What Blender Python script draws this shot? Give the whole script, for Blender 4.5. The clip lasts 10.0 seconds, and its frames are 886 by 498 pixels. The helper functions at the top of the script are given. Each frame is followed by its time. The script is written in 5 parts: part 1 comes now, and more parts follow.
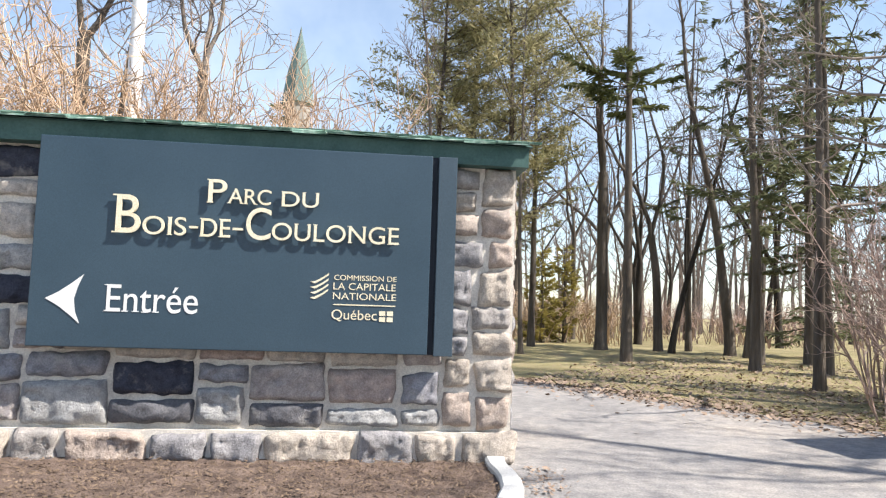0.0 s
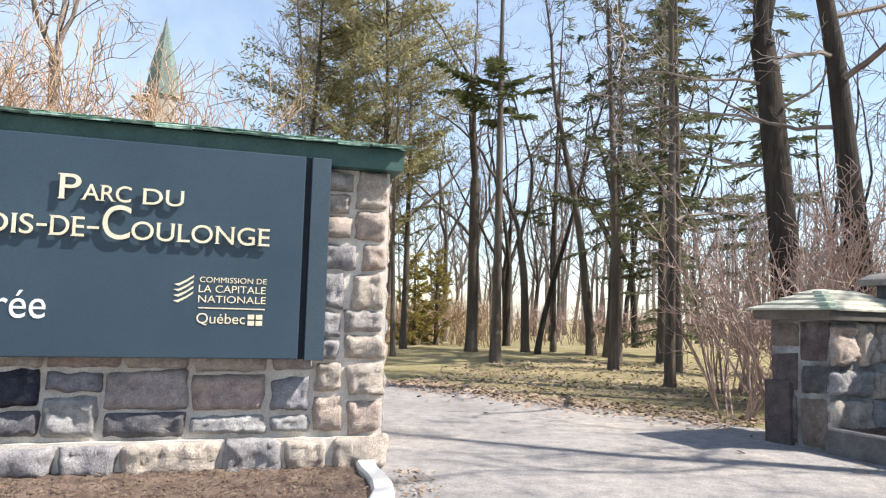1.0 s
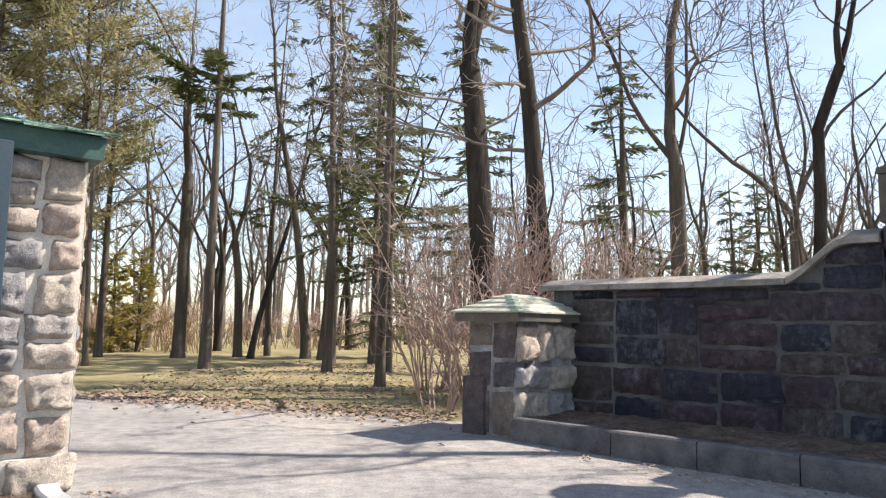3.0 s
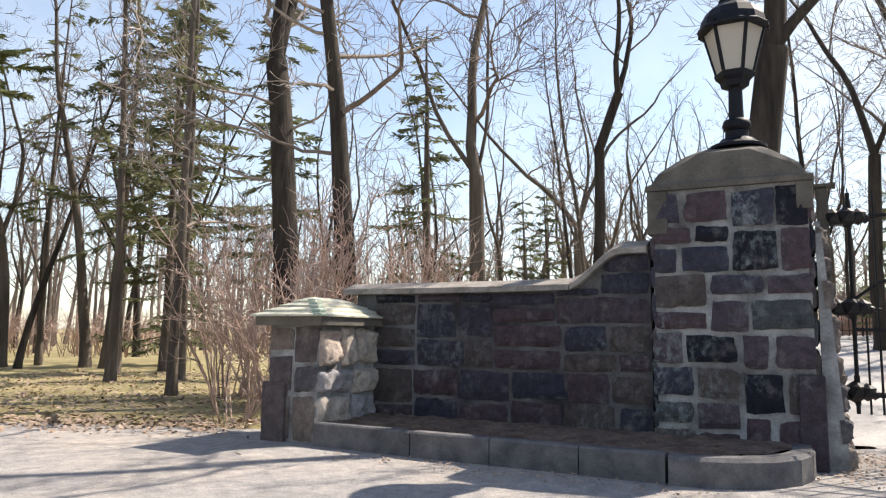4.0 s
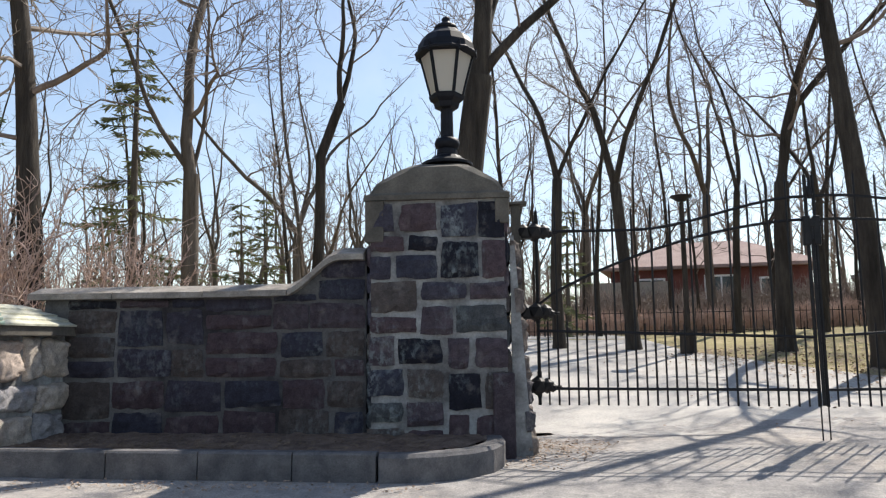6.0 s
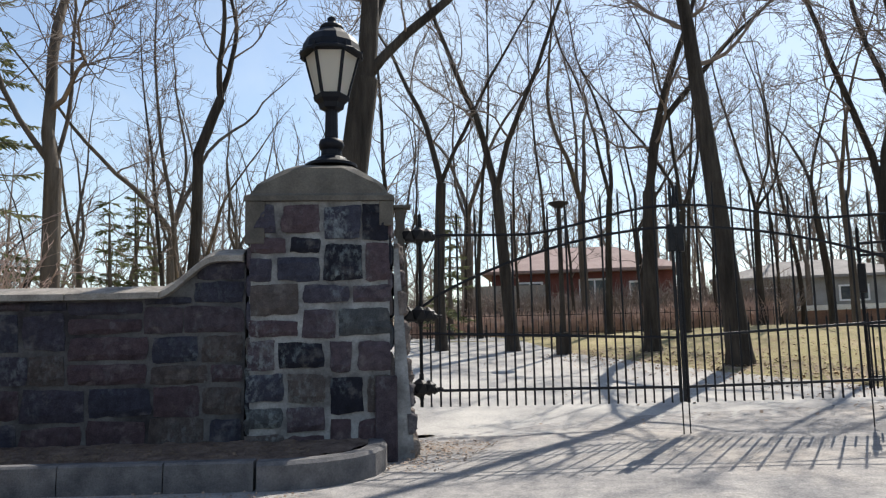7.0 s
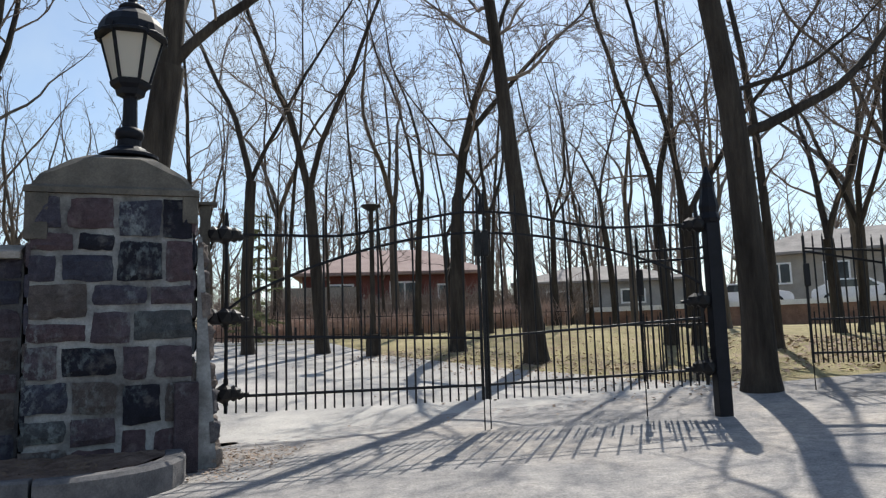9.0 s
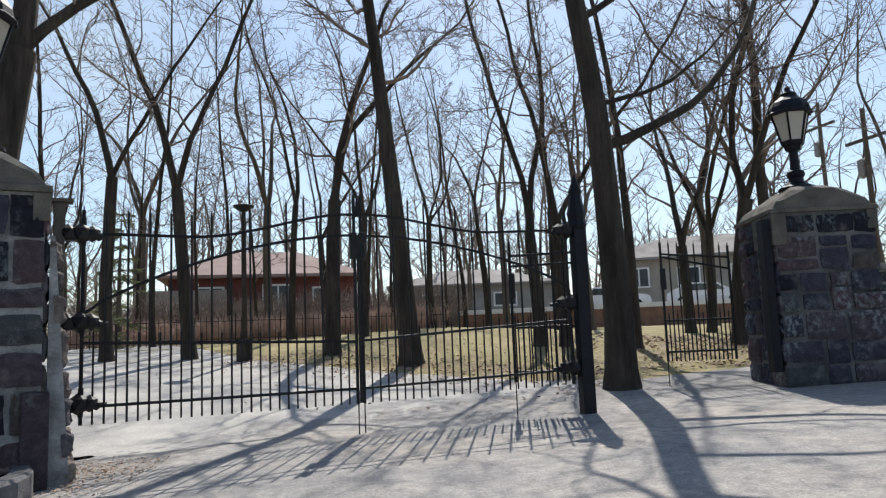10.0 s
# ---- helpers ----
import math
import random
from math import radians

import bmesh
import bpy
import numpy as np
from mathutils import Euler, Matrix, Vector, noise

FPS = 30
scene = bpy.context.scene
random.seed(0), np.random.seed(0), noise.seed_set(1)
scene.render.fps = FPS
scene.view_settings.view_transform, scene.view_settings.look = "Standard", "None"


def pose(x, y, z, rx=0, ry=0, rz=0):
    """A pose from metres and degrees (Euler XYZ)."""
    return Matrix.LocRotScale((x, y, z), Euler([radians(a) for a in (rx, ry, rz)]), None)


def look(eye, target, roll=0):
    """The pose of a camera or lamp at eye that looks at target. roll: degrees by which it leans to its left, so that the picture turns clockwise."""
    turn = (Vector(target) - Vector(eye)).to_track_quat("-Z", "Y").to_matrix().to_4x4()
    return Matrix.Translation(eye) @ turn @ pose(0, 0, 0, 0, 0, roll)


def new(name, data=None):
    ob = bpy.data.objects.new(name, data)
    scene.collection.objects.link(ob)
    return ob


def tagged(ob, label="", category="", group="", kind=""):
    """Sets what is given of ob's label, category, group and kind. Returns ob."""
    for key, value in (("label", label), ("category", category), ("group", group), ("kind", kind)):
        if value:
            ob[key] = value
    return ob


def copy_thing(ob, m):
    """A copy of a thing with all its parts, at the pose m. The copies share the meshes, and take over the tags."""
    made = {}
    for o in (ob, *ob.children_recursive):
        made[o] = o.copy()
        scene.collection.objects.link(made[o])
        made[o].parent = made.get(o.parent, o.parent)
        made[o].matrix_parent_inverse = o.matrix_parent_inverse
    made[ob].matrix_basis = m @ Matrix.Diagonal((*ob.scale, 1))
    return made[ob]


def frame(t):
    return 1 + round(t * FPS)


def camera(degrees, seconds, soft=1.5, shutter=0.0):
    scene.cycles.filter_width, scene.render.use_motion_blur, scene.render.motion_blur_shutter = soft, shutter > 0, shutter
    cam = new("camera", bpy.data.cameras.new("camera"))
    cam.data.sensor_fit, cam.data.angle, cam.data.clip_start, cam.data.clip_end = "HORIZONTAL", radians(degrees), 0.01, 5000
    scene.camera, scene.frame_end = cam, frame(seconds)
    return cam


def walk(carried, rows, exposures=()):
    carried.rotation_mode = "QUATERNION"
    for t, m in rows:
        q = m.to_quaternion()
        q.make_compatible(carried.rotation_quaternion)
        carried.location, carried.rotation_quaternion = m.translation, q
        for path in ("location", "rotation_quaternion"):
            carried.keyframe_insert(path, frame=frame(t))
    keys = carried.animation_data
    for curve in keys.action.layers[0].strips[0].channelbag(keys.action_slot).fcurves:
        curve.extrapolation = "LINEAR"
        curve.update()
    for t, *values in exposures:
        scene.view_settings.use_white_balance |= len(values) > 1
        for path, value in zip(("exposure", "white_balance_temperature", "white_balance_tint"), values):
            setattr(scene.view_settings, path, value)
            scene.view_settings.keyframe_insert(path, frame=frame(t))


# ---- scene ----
# ---- camera: a slow turn on the spot, slightly tilted axis ----
cam = camera(63.1, 10.0, soft=1.25)
EYE = 1.35
ROWS = [
    (0.0, 0.00, 4.82, -1.79),
    (0.5, -5.57, 5.11, -1.71),
    (1.0, -10.05, 5.34, -1.55),
    (1.5, -15.67, 5.59, -1.42),
    (2.0, -20.38, 5.72, -1.29),
    (2.5, -25.52, 5.87, -1.14),
    (2.7, -27.87, 5.96, -1.07),
    (3.8, -45.21, 6.50, -0.76),
    (4.0, -47.72, 6.60, -0.58),
    (4.5, -54.02, 6.77, -0.31),
    (5.0, -60.27, 6.95, 0.02),
    (5.5, -64.94, 7.02, 0.24),
    (5.7, -66.87, 7.01, 0.36),
    (6.8, -77.17, 7.18, 0.99),
    (7.0, -78.98, 7.15, 1.06),
    (7.5, -83.53, 7.08, 1.25),
    (8.0, -87.14, 7.02, 1.41),
    (8.5, -90.60, 6.97, 1.59),
    (9.0, -93.87, 6.95, 1.74),
    (9.5, -98.07, 6.90, 2.05),
    (10.0, -103.67, 6.85, 2.30),
]
# the clip's camera opens up by the sign and stops down towards the sun
EXPOSURES = [(0.0, 0.95, 6450, 11), (2.5, 0.92, 6650, 12), (4.5, 0.92, 6950, 13), (5.5, 0.74, 6700, 11), (7.0, 0.50, 6480, 9), (10.0, 0.32, 6320, 8)]
walk(cam, [(t, pose(0, 0, EYE, 90 + pitch, roll, yaw)) for t, yaw, pitch, roll in ROWS], EXPOSURES)

# ---- sky and sun ----
SUN_AZ, SUN_EL = radians(-19.5), radians(49.5)
SUN_DIR = Vector((math.cos(SUN_AZ) * math.cos(SUN_EL), math.sin(SUN_AZ) * math.cos(SUN_EL), math.sin(SUN_EL)))
world = bpy.data.worlds.new("sky")
scene.world = world
world.use_nodes = True
wn = world.node_tree
wn.nodes.clear()
sky = wn.nodes.new("ShaderNodeTexSky")
sky.sky_type, sky.sun_disc = "NISHITA", False
sky.sun_elevation, sky.sun_rotation = SUN_EL, radians(109.5)
sky.air_density, sky.dust_density, sky.ozone_density = 1.0, 0.5, 1.0
wbg = wn.nodes.new("ShaderNodeBackground")
wbg.inputs["Strength"].default_value = 0.118
wout = wn.nodes.new("ShaderNodeOutputWorld")
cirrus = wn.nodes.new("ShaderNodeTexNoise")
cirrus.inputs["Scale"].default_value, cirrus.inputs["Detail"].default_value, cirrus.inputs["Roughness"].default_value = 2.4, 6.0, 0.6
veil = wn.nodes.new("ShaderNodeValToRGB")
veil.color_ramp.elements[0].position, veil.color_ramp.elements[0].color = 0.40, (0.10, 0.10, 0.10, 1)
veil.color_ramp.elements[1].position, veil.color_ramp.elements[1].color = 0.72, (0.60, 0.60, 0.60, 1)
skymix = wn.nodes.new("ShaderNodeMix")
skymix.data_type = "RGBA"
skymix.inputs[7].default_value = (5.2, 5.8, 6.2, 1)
coords = wn.nodes.new("ShaderNodeTexCoord")
wn.links.new(coords.outputs["Generated"], cirrus.inputs["Vector"])
wn.links.new(cirrus.outputs[0], veil.inputs[0])
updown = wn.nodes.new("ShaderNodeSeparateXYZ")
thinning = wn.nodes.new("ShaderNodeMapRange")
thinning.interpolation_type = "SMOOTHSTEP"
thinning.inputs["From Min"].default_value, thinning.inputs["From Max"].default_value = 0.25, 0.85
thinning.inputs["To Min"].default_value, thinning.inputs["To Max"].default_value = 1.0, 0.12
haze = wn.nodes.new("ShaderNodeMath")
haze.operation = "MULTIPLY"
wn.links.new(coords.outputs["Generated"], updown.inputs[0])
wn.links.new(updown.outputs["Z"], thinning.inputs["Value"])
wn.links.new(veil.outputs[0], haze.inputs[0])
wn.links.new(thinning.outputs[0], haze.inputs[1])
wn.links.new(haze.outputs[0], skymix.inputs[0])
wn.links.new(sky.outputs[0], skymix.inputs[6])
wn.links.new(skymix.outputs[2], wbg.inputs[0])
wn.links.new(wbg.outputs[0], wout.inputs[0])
sun_data = bpy.data.lights.new("sun", "SUN")
sun_data.energy, sun_data.angle, sun_data.color = 5.0, radians(0.5), (1.0, 0.94, 0.85)
sun = new("sun", sun_data)
sun.matrix_world = look(SUN_DIR * 60, (0, 0, 0))


# ---- materials ----
def mat_base(name, rough=0.8, metal=0.0, spec=0.3):
    m = bpy.data.materials.new(name)
    m.use_nodes = True
    nt = m.node_tree
    b = nt.nodes["Principled BSDF"]
    b.inputs["Roughness"].default_value = rough
    b.inputs["Metallic"].default_value = metal
    b.inputs["Specular IOR Level"].default_value = spec
    return m, nt, b


def ramp_node(nt, stops):
    r = nt.nodes.new("ShaderNodeValToRGB")
    el = r.color_ramp.elements
    while len(el) < len(stops):
        el.new(0.5)
    for e, (p, c) in zip(el, stops):
        e.position, e.color = p, (*c, 1)
    return r


def noise_node(nt, scale, detail=4.0, rough=0.55, stretch=None, space="Object"):
    tc = nt.nodes.new("ShaderNodeTexCoord")
    n = nt.nodes.new("ShaderNodeTexNoise")
    n.inputs["Scale"].default_value, n.inputs["Detail"].default_value, n.inputs["Roughness"].default_value = scale, detail, rough
    src = tc.outputs[space]
    if stretch:
        mp = nt.nodes.new("ShaderNodeMapping")
        mp.inputs["Scale"].default_value = stretch
        nt.links.new(src, mp.inputs[0])
        src = mp.outputs[0]
    nt.links.new(src, n.inputs["Vector"])
    return n


def mix_node(nt, a, b, fac, mode="MIX"):
    x = nt.nodes.new("ShaderNodeMix")
    x.data_type, x.blend_type = "RGBA", mode
    for key, v in ((0, fac), (6, a), (7, b)):
        if isinstance(v, (int, float)):
            x.inputs[key].default_value = v
        elif isinstance(v, tuple):
            x.inputs[key].default_value = (*v, 1)
        else:
            nt.links.new(v, x.inputs[key])
    return x.outputs[2]


def bump_to(nt, b, src, strength, dist):
    bp = nt.nodes.new("ShaderNodeBump")
    bp.inputs["Strength"].default_value, bp.inputs["Distance"].default_value = strength, dist
    nt.links.new(src, bp.inputs["Height"])
    nt.links.new(bp.outputs[0], b.inputs["Normal"])


def surface(name, dark, light, scale, fine, rough=0.85, bump=0.4, dist=0.01, stretch=None, metal=0.0, spec=0.3, third=None, space="Object", vary=0.0):
    """A two-scale mottled surface: patches between two colours, fine grain over it, relief by the grain."""
    m, nt, b = mat_base(name, rough, metal, spec)
    big = noise_node(nt, scale, 5, 0.6, stretch, space)
    small = noise_node(nt, fine, 6, 0.7, stretch, space)
    stops = [(0.32, dark), (0.68, light)] if third is None else [(0.28, dark), (0.5, third), (0.72, light)]
    r = ramp_node(nt, stops)
    nt.links.new(big.outputs[0], r.inputs[0])
    g = ramp_node(nt, [(0.25, (0.55, 0.55, 0.55)), (0.75, (1.25, 1.25, 1.25))])
    nt.links.new(small.outputs[0], g.inputs[0])
    col = mix_node(nt, r.outputs[0], g.outputs[0], 0.75, "MULTIPLY")
    if vary:
        oi = nt.nodes.new("ShaderNodeObjectInfo")
        vr = ramp_node(nt, [(0.0, (1 - vary,) * 3), (1.0, (1 + vary,) * 3)])
        nt.links.new(oi.outputs["Random"], vr.inputs[0])
        col = mix_node(nt, col, vr.outputs[0], 1.0, "MULTIPLY")
    nt.links.new(col, b.inputs["Base Color"])
    bump_to(nt, b, small.outputs[0], bump, dist)
    return m


def salt_bloom(nt, col, amount):
    """Pale bluish lime that has leached out over blocks and joints alike, in patches and runs."""
    geo = nt.nodes.new("ShaderNodeNewGeometry")
    mp = nt.nodes.new("ShaderNodeMapping")
    mp.inputs["Scale"].default_value = (1, 1, 0.7)
    nt.links.new(geo.outputs["Position"], mp.inputs[0])
    masks = []
    for scale, lo, hi, top in ((1.4, 0.48, 0.64, amount), (16.0, 0.46, 0.60, 1.0)):
        n = nt.nodes.new("ShaderNodeTexNoise")
        n.inputs["Scale"].default_value, n.inputs["Detail"].default_value, n.inputs["Roughness"].default_value = scale, 6, 0.65
        nt.links.new(mp.outputs[0], n.inputs["Vector"])
        r = ramp_node(nt, [(lo, (0, 0, 0)), (hi, (top,) * 3)])
        nt.links.new(n.outputs[0], r.inputs[0])
        masks.append(r.outputs[0])
    return mix_node(nt, col, (0.40, 0.47, 0.48), mix_node(nt, masks[0], masks[1], 1.0, "MULTIPLY"))


def stone_material(name, stops, weathering=0.45, bloom=0.0):
    """Quarried stone whose tone differs from block to block, with mineral flecks and pale weathering."""
    m, nt, b = mat_base(name, 0.88, 0, 0.25)
    oi = nt.nodes.new("ShaderNodeObjectInfo")
    r = ramp_node(nt, stops)
    r.color_ramp.interpolation = "CONSTANT"
    nt.links.new(oi.outputs["Random"], r.inputs[0])
    n1 = noise_node(nt, 9, 6, 0.7)
    n2 = noise_node(nt, 70, 4, 0.7)
    n3 = noise_node(nt, 3.4, 5, 0.65)
    mul = nt.nodes.new("ShaderNodeMath")
    mul.operation = "MULTIPLY"
    mul.inputs[1].default_value = 173.0
    nt.links.new(oi.outputs["Random"], mul.inputs[0])
    for nd in (n1, n2, n3):
        add = nt.nodes.new("ShaderNodeVectorMath")
        src = nd.inputs["Vector"].links[0].from_socket
        nt.links.new(src, add.inputs[0])
        nt.links.new(mul.outputs[0], add.inputs[1])
        nt.links.new(add.outputs[0], nd.inputs["Vector"])
    g1 = ramp_node(nt, [(0.3, (0.5, 0.5, 0.52)), (0.7, (1.4, 1.38, 1.34))])
    nt.links.new(n1.outputs[0], g1.inputs[0])
    g2 = ramp_node(nt, [(0.3, (0.62, 0.62, 0.62)), (0.7, (1.3, 1.3, 1.3))])
    nt.links.new(n2.outputs[0], g2.inputs[0])
    col = mix_node(nt, r.outputs[0], g1.outputs[0], 0.85, "MULTIPLY")
    col = mix_node(nt, col, g2.outputs[0], 0.8, "MULTIPLY")
    st = ramp_node(nt, [(0.56, (0, 0, 0)), (0.72, (weathering,) * 3)])
    nt.links.new(n3.outputs[0], st.inputs[0])
    col = mix_node(nt, col, (0.5, 0.47, 0.43), st.outputs[0])
    if bloom:
        col = salt_bloom(nt, col, bloom)
    nt.links.new(col, b.inputs["Base Color"])
    mx = mix_node(nt, n1.outputs[0], n2.outputs[0], 0.45)
    bump_to(nt, b, mx, 1.0, 0.035)
    return m


def foliage(name, dark, light):
    m = surface(name, dark, light, 1.1, 12, 0.75, 0.3, 0.01)
    nt = m.node_tree
    b, out = nt.nodes["Principled BSDF"], nt.nodes["Material Output"]
    tr = nt.nodes.new("ShaderNodeBsdfTranslucent")
    nt.links.new(b.inputs["Base Color"].links[0].from_socket, tr.inputs[0])
    mx = nt.nodes.new("ShaderNodeMixShader")
    mx.inputs[0].default_value = 0.42
    nt.links.new(b.outputs[0], mx.inputs[1])
    nt.links.new(tr.outputs[0], mx.inputs[2])
    nt.links.new(mx.outputs[0], out.inputs[0])
    return m


STONE_A = stone_material("granite_mixed", [(0.0, (0.42, 0.38, 0.37)), (0.15, (0.54, 0.49, 0.44)), (0.32, (0.30, 0.30, 0.33)), (0.45, (0.45, 0.37, 0.34)), (0.58, (0.40, 0.40, 0.40)), (0.70, (0.055, 0.06, 0.085)), (0.80, (0.27, 0.19, 0.185)), (0.88, (0.15, 0.15, 0.165)), (0.95, (0.05, 0.05, 0.07))])
# Buff blocks for sunlit faces; part of the sunlight is in this colour.
STONE_D = stone_material("granite_buff_sunlit", [(0.0, (0.50, 0.44, 0.38)), (0.3, (0.40, 0.37, 0.35)), (0.55, (0.46, 0.38, 0.33)), (0.8, (0.33, 0.32, 0.33))])
STONE_C = stone_material("granite_brown_grey", [(0.0, (0.15, 0.125, 0.115)), (0.25, (0.10, 0.095, 0.105)), (0.5, (0.19, 0.16, 0.14)), (0.75, (0.12, 0.10, 0.10))], 0.3)
# Dark granites, set blacker than real stone: the faces' shade is in the colour.
STONE_B = stone_material("granite_dark_shaded", [(0.0, (0.066, 0.053, 0.064)), (0.2, (0.046, 0.043, 0.060)), (0.4, (0.074, 0.062, 0.060)), (0.55, (0.037, 0.038, 0.056)), (0.68, (0.068, 0.049, 0.058)), (0.86, (0.013, 0.014, 0.022)), (0.93, (0.054, 0.058, 0.063))], 0.2, 0.22)
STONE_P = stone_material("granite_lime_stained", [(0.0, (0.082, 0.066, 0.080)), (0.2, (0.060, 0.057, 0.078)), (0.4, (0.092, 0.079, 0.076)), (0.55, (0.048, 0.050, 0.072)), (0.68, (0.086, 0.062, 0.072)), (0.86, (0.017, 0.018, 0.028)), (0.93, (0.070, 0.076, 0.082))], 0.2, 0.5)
CAPSTONE = surface("weathered_capstone", (0.085, 0.078, 0.068), (0.17, 0.152, 0.128), 2.5, 45, 0.9, 0.6, 0.01)
CAPSTONE_PALE = surface("pale_capstone", (0.20, 0.18, 0.16), (0.40, 0.365, 0.325), 5, 55, 0.92, 0.9, 0.012)
MORTAR = surface("lime_mortar", (0.58, 0.53, 0.47), (0.80, 0.75, 0.67), 4, 60, 0.95, 0.8, 0.01)
MORTAR_B = surface("grey_mortar", (0.08, 0.075, 0.075), (0.44, 0.45, 0.45), 1.7, 30, 0.95, 0.6, 0.008)
# Darker than the grey mortar, near-black to mid grey in broad patches.
MORTAR_DARK = surface("dark_mortar", (0.03, 0.028, 0.032), (0.20, 0.20, 0.20), 1.1, 40, 0.95, 0.5, 0.006)
COPPER = surface("green_roofing", (0.07, 0.135, 0.105), (0.46, 0.58, 0.50), 9, 45, 0.7, 0.5, 0.006, third=(0.16, 0.27, 0.215), vary=0.3)
COPPER_DARK = surface("green_fascia", (0.035, 0.085, 0.075), (0.07, 0.135, 0.12), 4, 40, 0.55, 0.2, 0.003)
SLATE_ROOF = surface("lichen_shingle", (0.44, 0.43, 0.33), (0.68, 0.66, 0.54), 6, 50, 0.85, 0.5, 0.006, vary=0.15)
VERDIGRIS = surface("verdigris_cap", (0.28, 0.38, 0.31), (0.46, 0.55, 0.46), 6, 45, 0.7, 0.3, 0.004)
SIGN_BLUE = surface("slate_blue_paint", (0.031, 0.058, 0.083), (0.041, 0.072, 0.100), 1.2, 120, 0.42, 0.08, 0.002, spec=0.4)
SIGN_EDGE = surface("slate_blue_return", (0.044, 0.070, 0.093), (0.056, 0.084, 0.109), 1.2, 90, 0.45, 0.08, 0.002)
# Near-black stands in for the shade inside the sign's slot.
SIGN_GAP_SHADE = surface("gap_shade", (0.008, 0.012, 0.02), (0.014, 0.02, 0.032), 2, 60, 0.6, 0.1, 0.002)
CREAM = surface("cream_letters", (0.74, 0.66, 0.47), (0.84, 0.77, 0.58), 5, 80, 0.5, 0.1, 0.002)
WHITE_VINYL = surface("white_vinyl", (0.78, 0.78, 0.76), (0.86, 0.86, 0.84), 5, 80, 0.5, 0.05, 0.001)
IRON = surface("black_iron", (0.010, 0.010, 0.012), (0.022, 0.021, 0.022), 6, 60, 0.5, 0.3, 0.003, metal=0.2)
IRON_BLUE = surface("painted_iron", (0.006, 0.007, 0.011), (0.011, 0.012, 0.018), 6, 60, 0.55, 0.15, 0.002, spec=0.2)
PAVING, pnt, pb = mat_base("pale_asphalt", 0.92, 0, 0.25)
pst = noise_node(pnt, 0.35, 6, 0.62)
pmid = noise_node(pnt, 5.5, 8, 0.72)
pgrit = noise_node(pnt, 48, 5, 0.75)
pr = ramp_node(pnt, [(0.30, (0.215, 0.21, 0.21)), (0.48, (0.315, 0.303, 0.295)), (0.70, (0.42, 0.38, 0.338))])
pnt.links.new(pst.outputs[0], pr.inputs[0])
pm = ramp_node(pnt, [(0.34, (0.62, 0.62, 0.64)), (0.66, (1.2, 1.17, 1.12))])
pnt.links.new(pmid.outputs[0], pm.inputs[0])
pg = ramp_node(pnt, [(0.3, (0.45, 0.45, 0.45)), (0.7, (1.4, 1.4, 1.4))])
pnt.links.new(pgrit.outputs[0], pg.inputs[0])
pcol = mix_node(pnt, mix_node(pnt, pr.outputs[0], pm.outputs[0], 0.9, "MULTIPLY"), pg.outputs[0], 0.85, "MULTIPLY")
pnt.links.new(pcol, pb.inputs["Base Color"])
bump_to(pnt, pb, pgrit.outputs[0], 0.7, 0.008)
# Lighter than the forecourt's asphalt: the sun on the drive is in the colour.
SUNLIT_DRIVE = surface("sunlit_drive", (0.30, 0.288, 0.276), (0.48, 0.455, 0.42), 0.9, 26, 0.95, 0.6, 0.008)
GRASS = surface("spring_lawn", (0.25, 0.185, 0.11), (0.43, 0.335, 0.21), 0.6, 16, 0.95, 1.0, 0.05, third=(0.30, 0.262, 0.125))
MULCH = surface("bark_mulch", (0.09, 0.062, 0.05), (0.24, 0.175, 0.14), 5, 38, 0.95, 1.0, 0.03)
CONCRETE = surface("pale_concrete", (0.44, 0.44, 0.43), (0.58, 0.58, 0.57), 3, 60, 0.9, 0.3, 0.004)
KERB = surface("granite_kerb", (0.085, 0.085, 0.09), (0.20, 0.19, 0.19), 4, 55, 0.9, 0.8, 0.015)
BARK = surface("grey_bark", (0.075, 0.06, 0.048), (0.17, 0.143, 0.118), 3, 14, 0.95, 1.0, 0.04, stretch=(1, 1, 0.18))
BARK_PALE = surface("pale_bark", (0.15, 0.125, 0.105), (0.30, 0.255, 0.215), 3, 16, 0.95, 0.9, 0.03, stretch=(1, 1, 0.2))
BARK_DARK = surface("dark_bark", (0.028, 0.023, 0.019), (0.078, 0.065, 0.053), 3, 12, 0.95, 1.0, 0.05, stretch=(1, 1, 0.16))
TWIG = surface("twig_bark", (0.13, 0.10, 0.085), (0.27, 0.22, 0.19), 2, 20, 0.9, 0.3, 0.004)
TWIG_PALE = surface("pale_twig_bark", (0.25, 0.205, 0.17), (0.42, 0.36, 0.31), 2, 20, 0.9, 0.3, 0.004)
TWIG_RED = surface("reddish_twigs", (0.33, 0.23, 0.19), (0.55, 0.41, 0.34), 2, 20, 0.9, 0.3, 0.004)
TWIG_TAN = surface("tan_twigs", (0.42, 0.29, 0.19), (0.64, 0.48, 0.34), 2, 20, 0.9, 0.3, 0.004)
NEEDLES = foliage("spruce_needles", (0.075, 0.095, 0.05), (0.22, 0.225, 0.115))
PINE = foliage("pine_needles", (0.19, 0.19, 0.085), (0.46, 0.40, 0.22))
OLIVE = foliage("dark_olive_needles", (0.06, 0.075, 0.025), (0.17, 0.18, 0.07))
OCHRE_LEAF = foliage("ochre_evergreen", (0.20, 0.17, 0.04), (0.40, 0.33, 0.10))
DEAD_LEAF = surface("dry_leaves", (0.25, 0.175, 0.125), (0.42, 0.32, 0.245), 3, 20, 0.9, 0.3, 0.01)
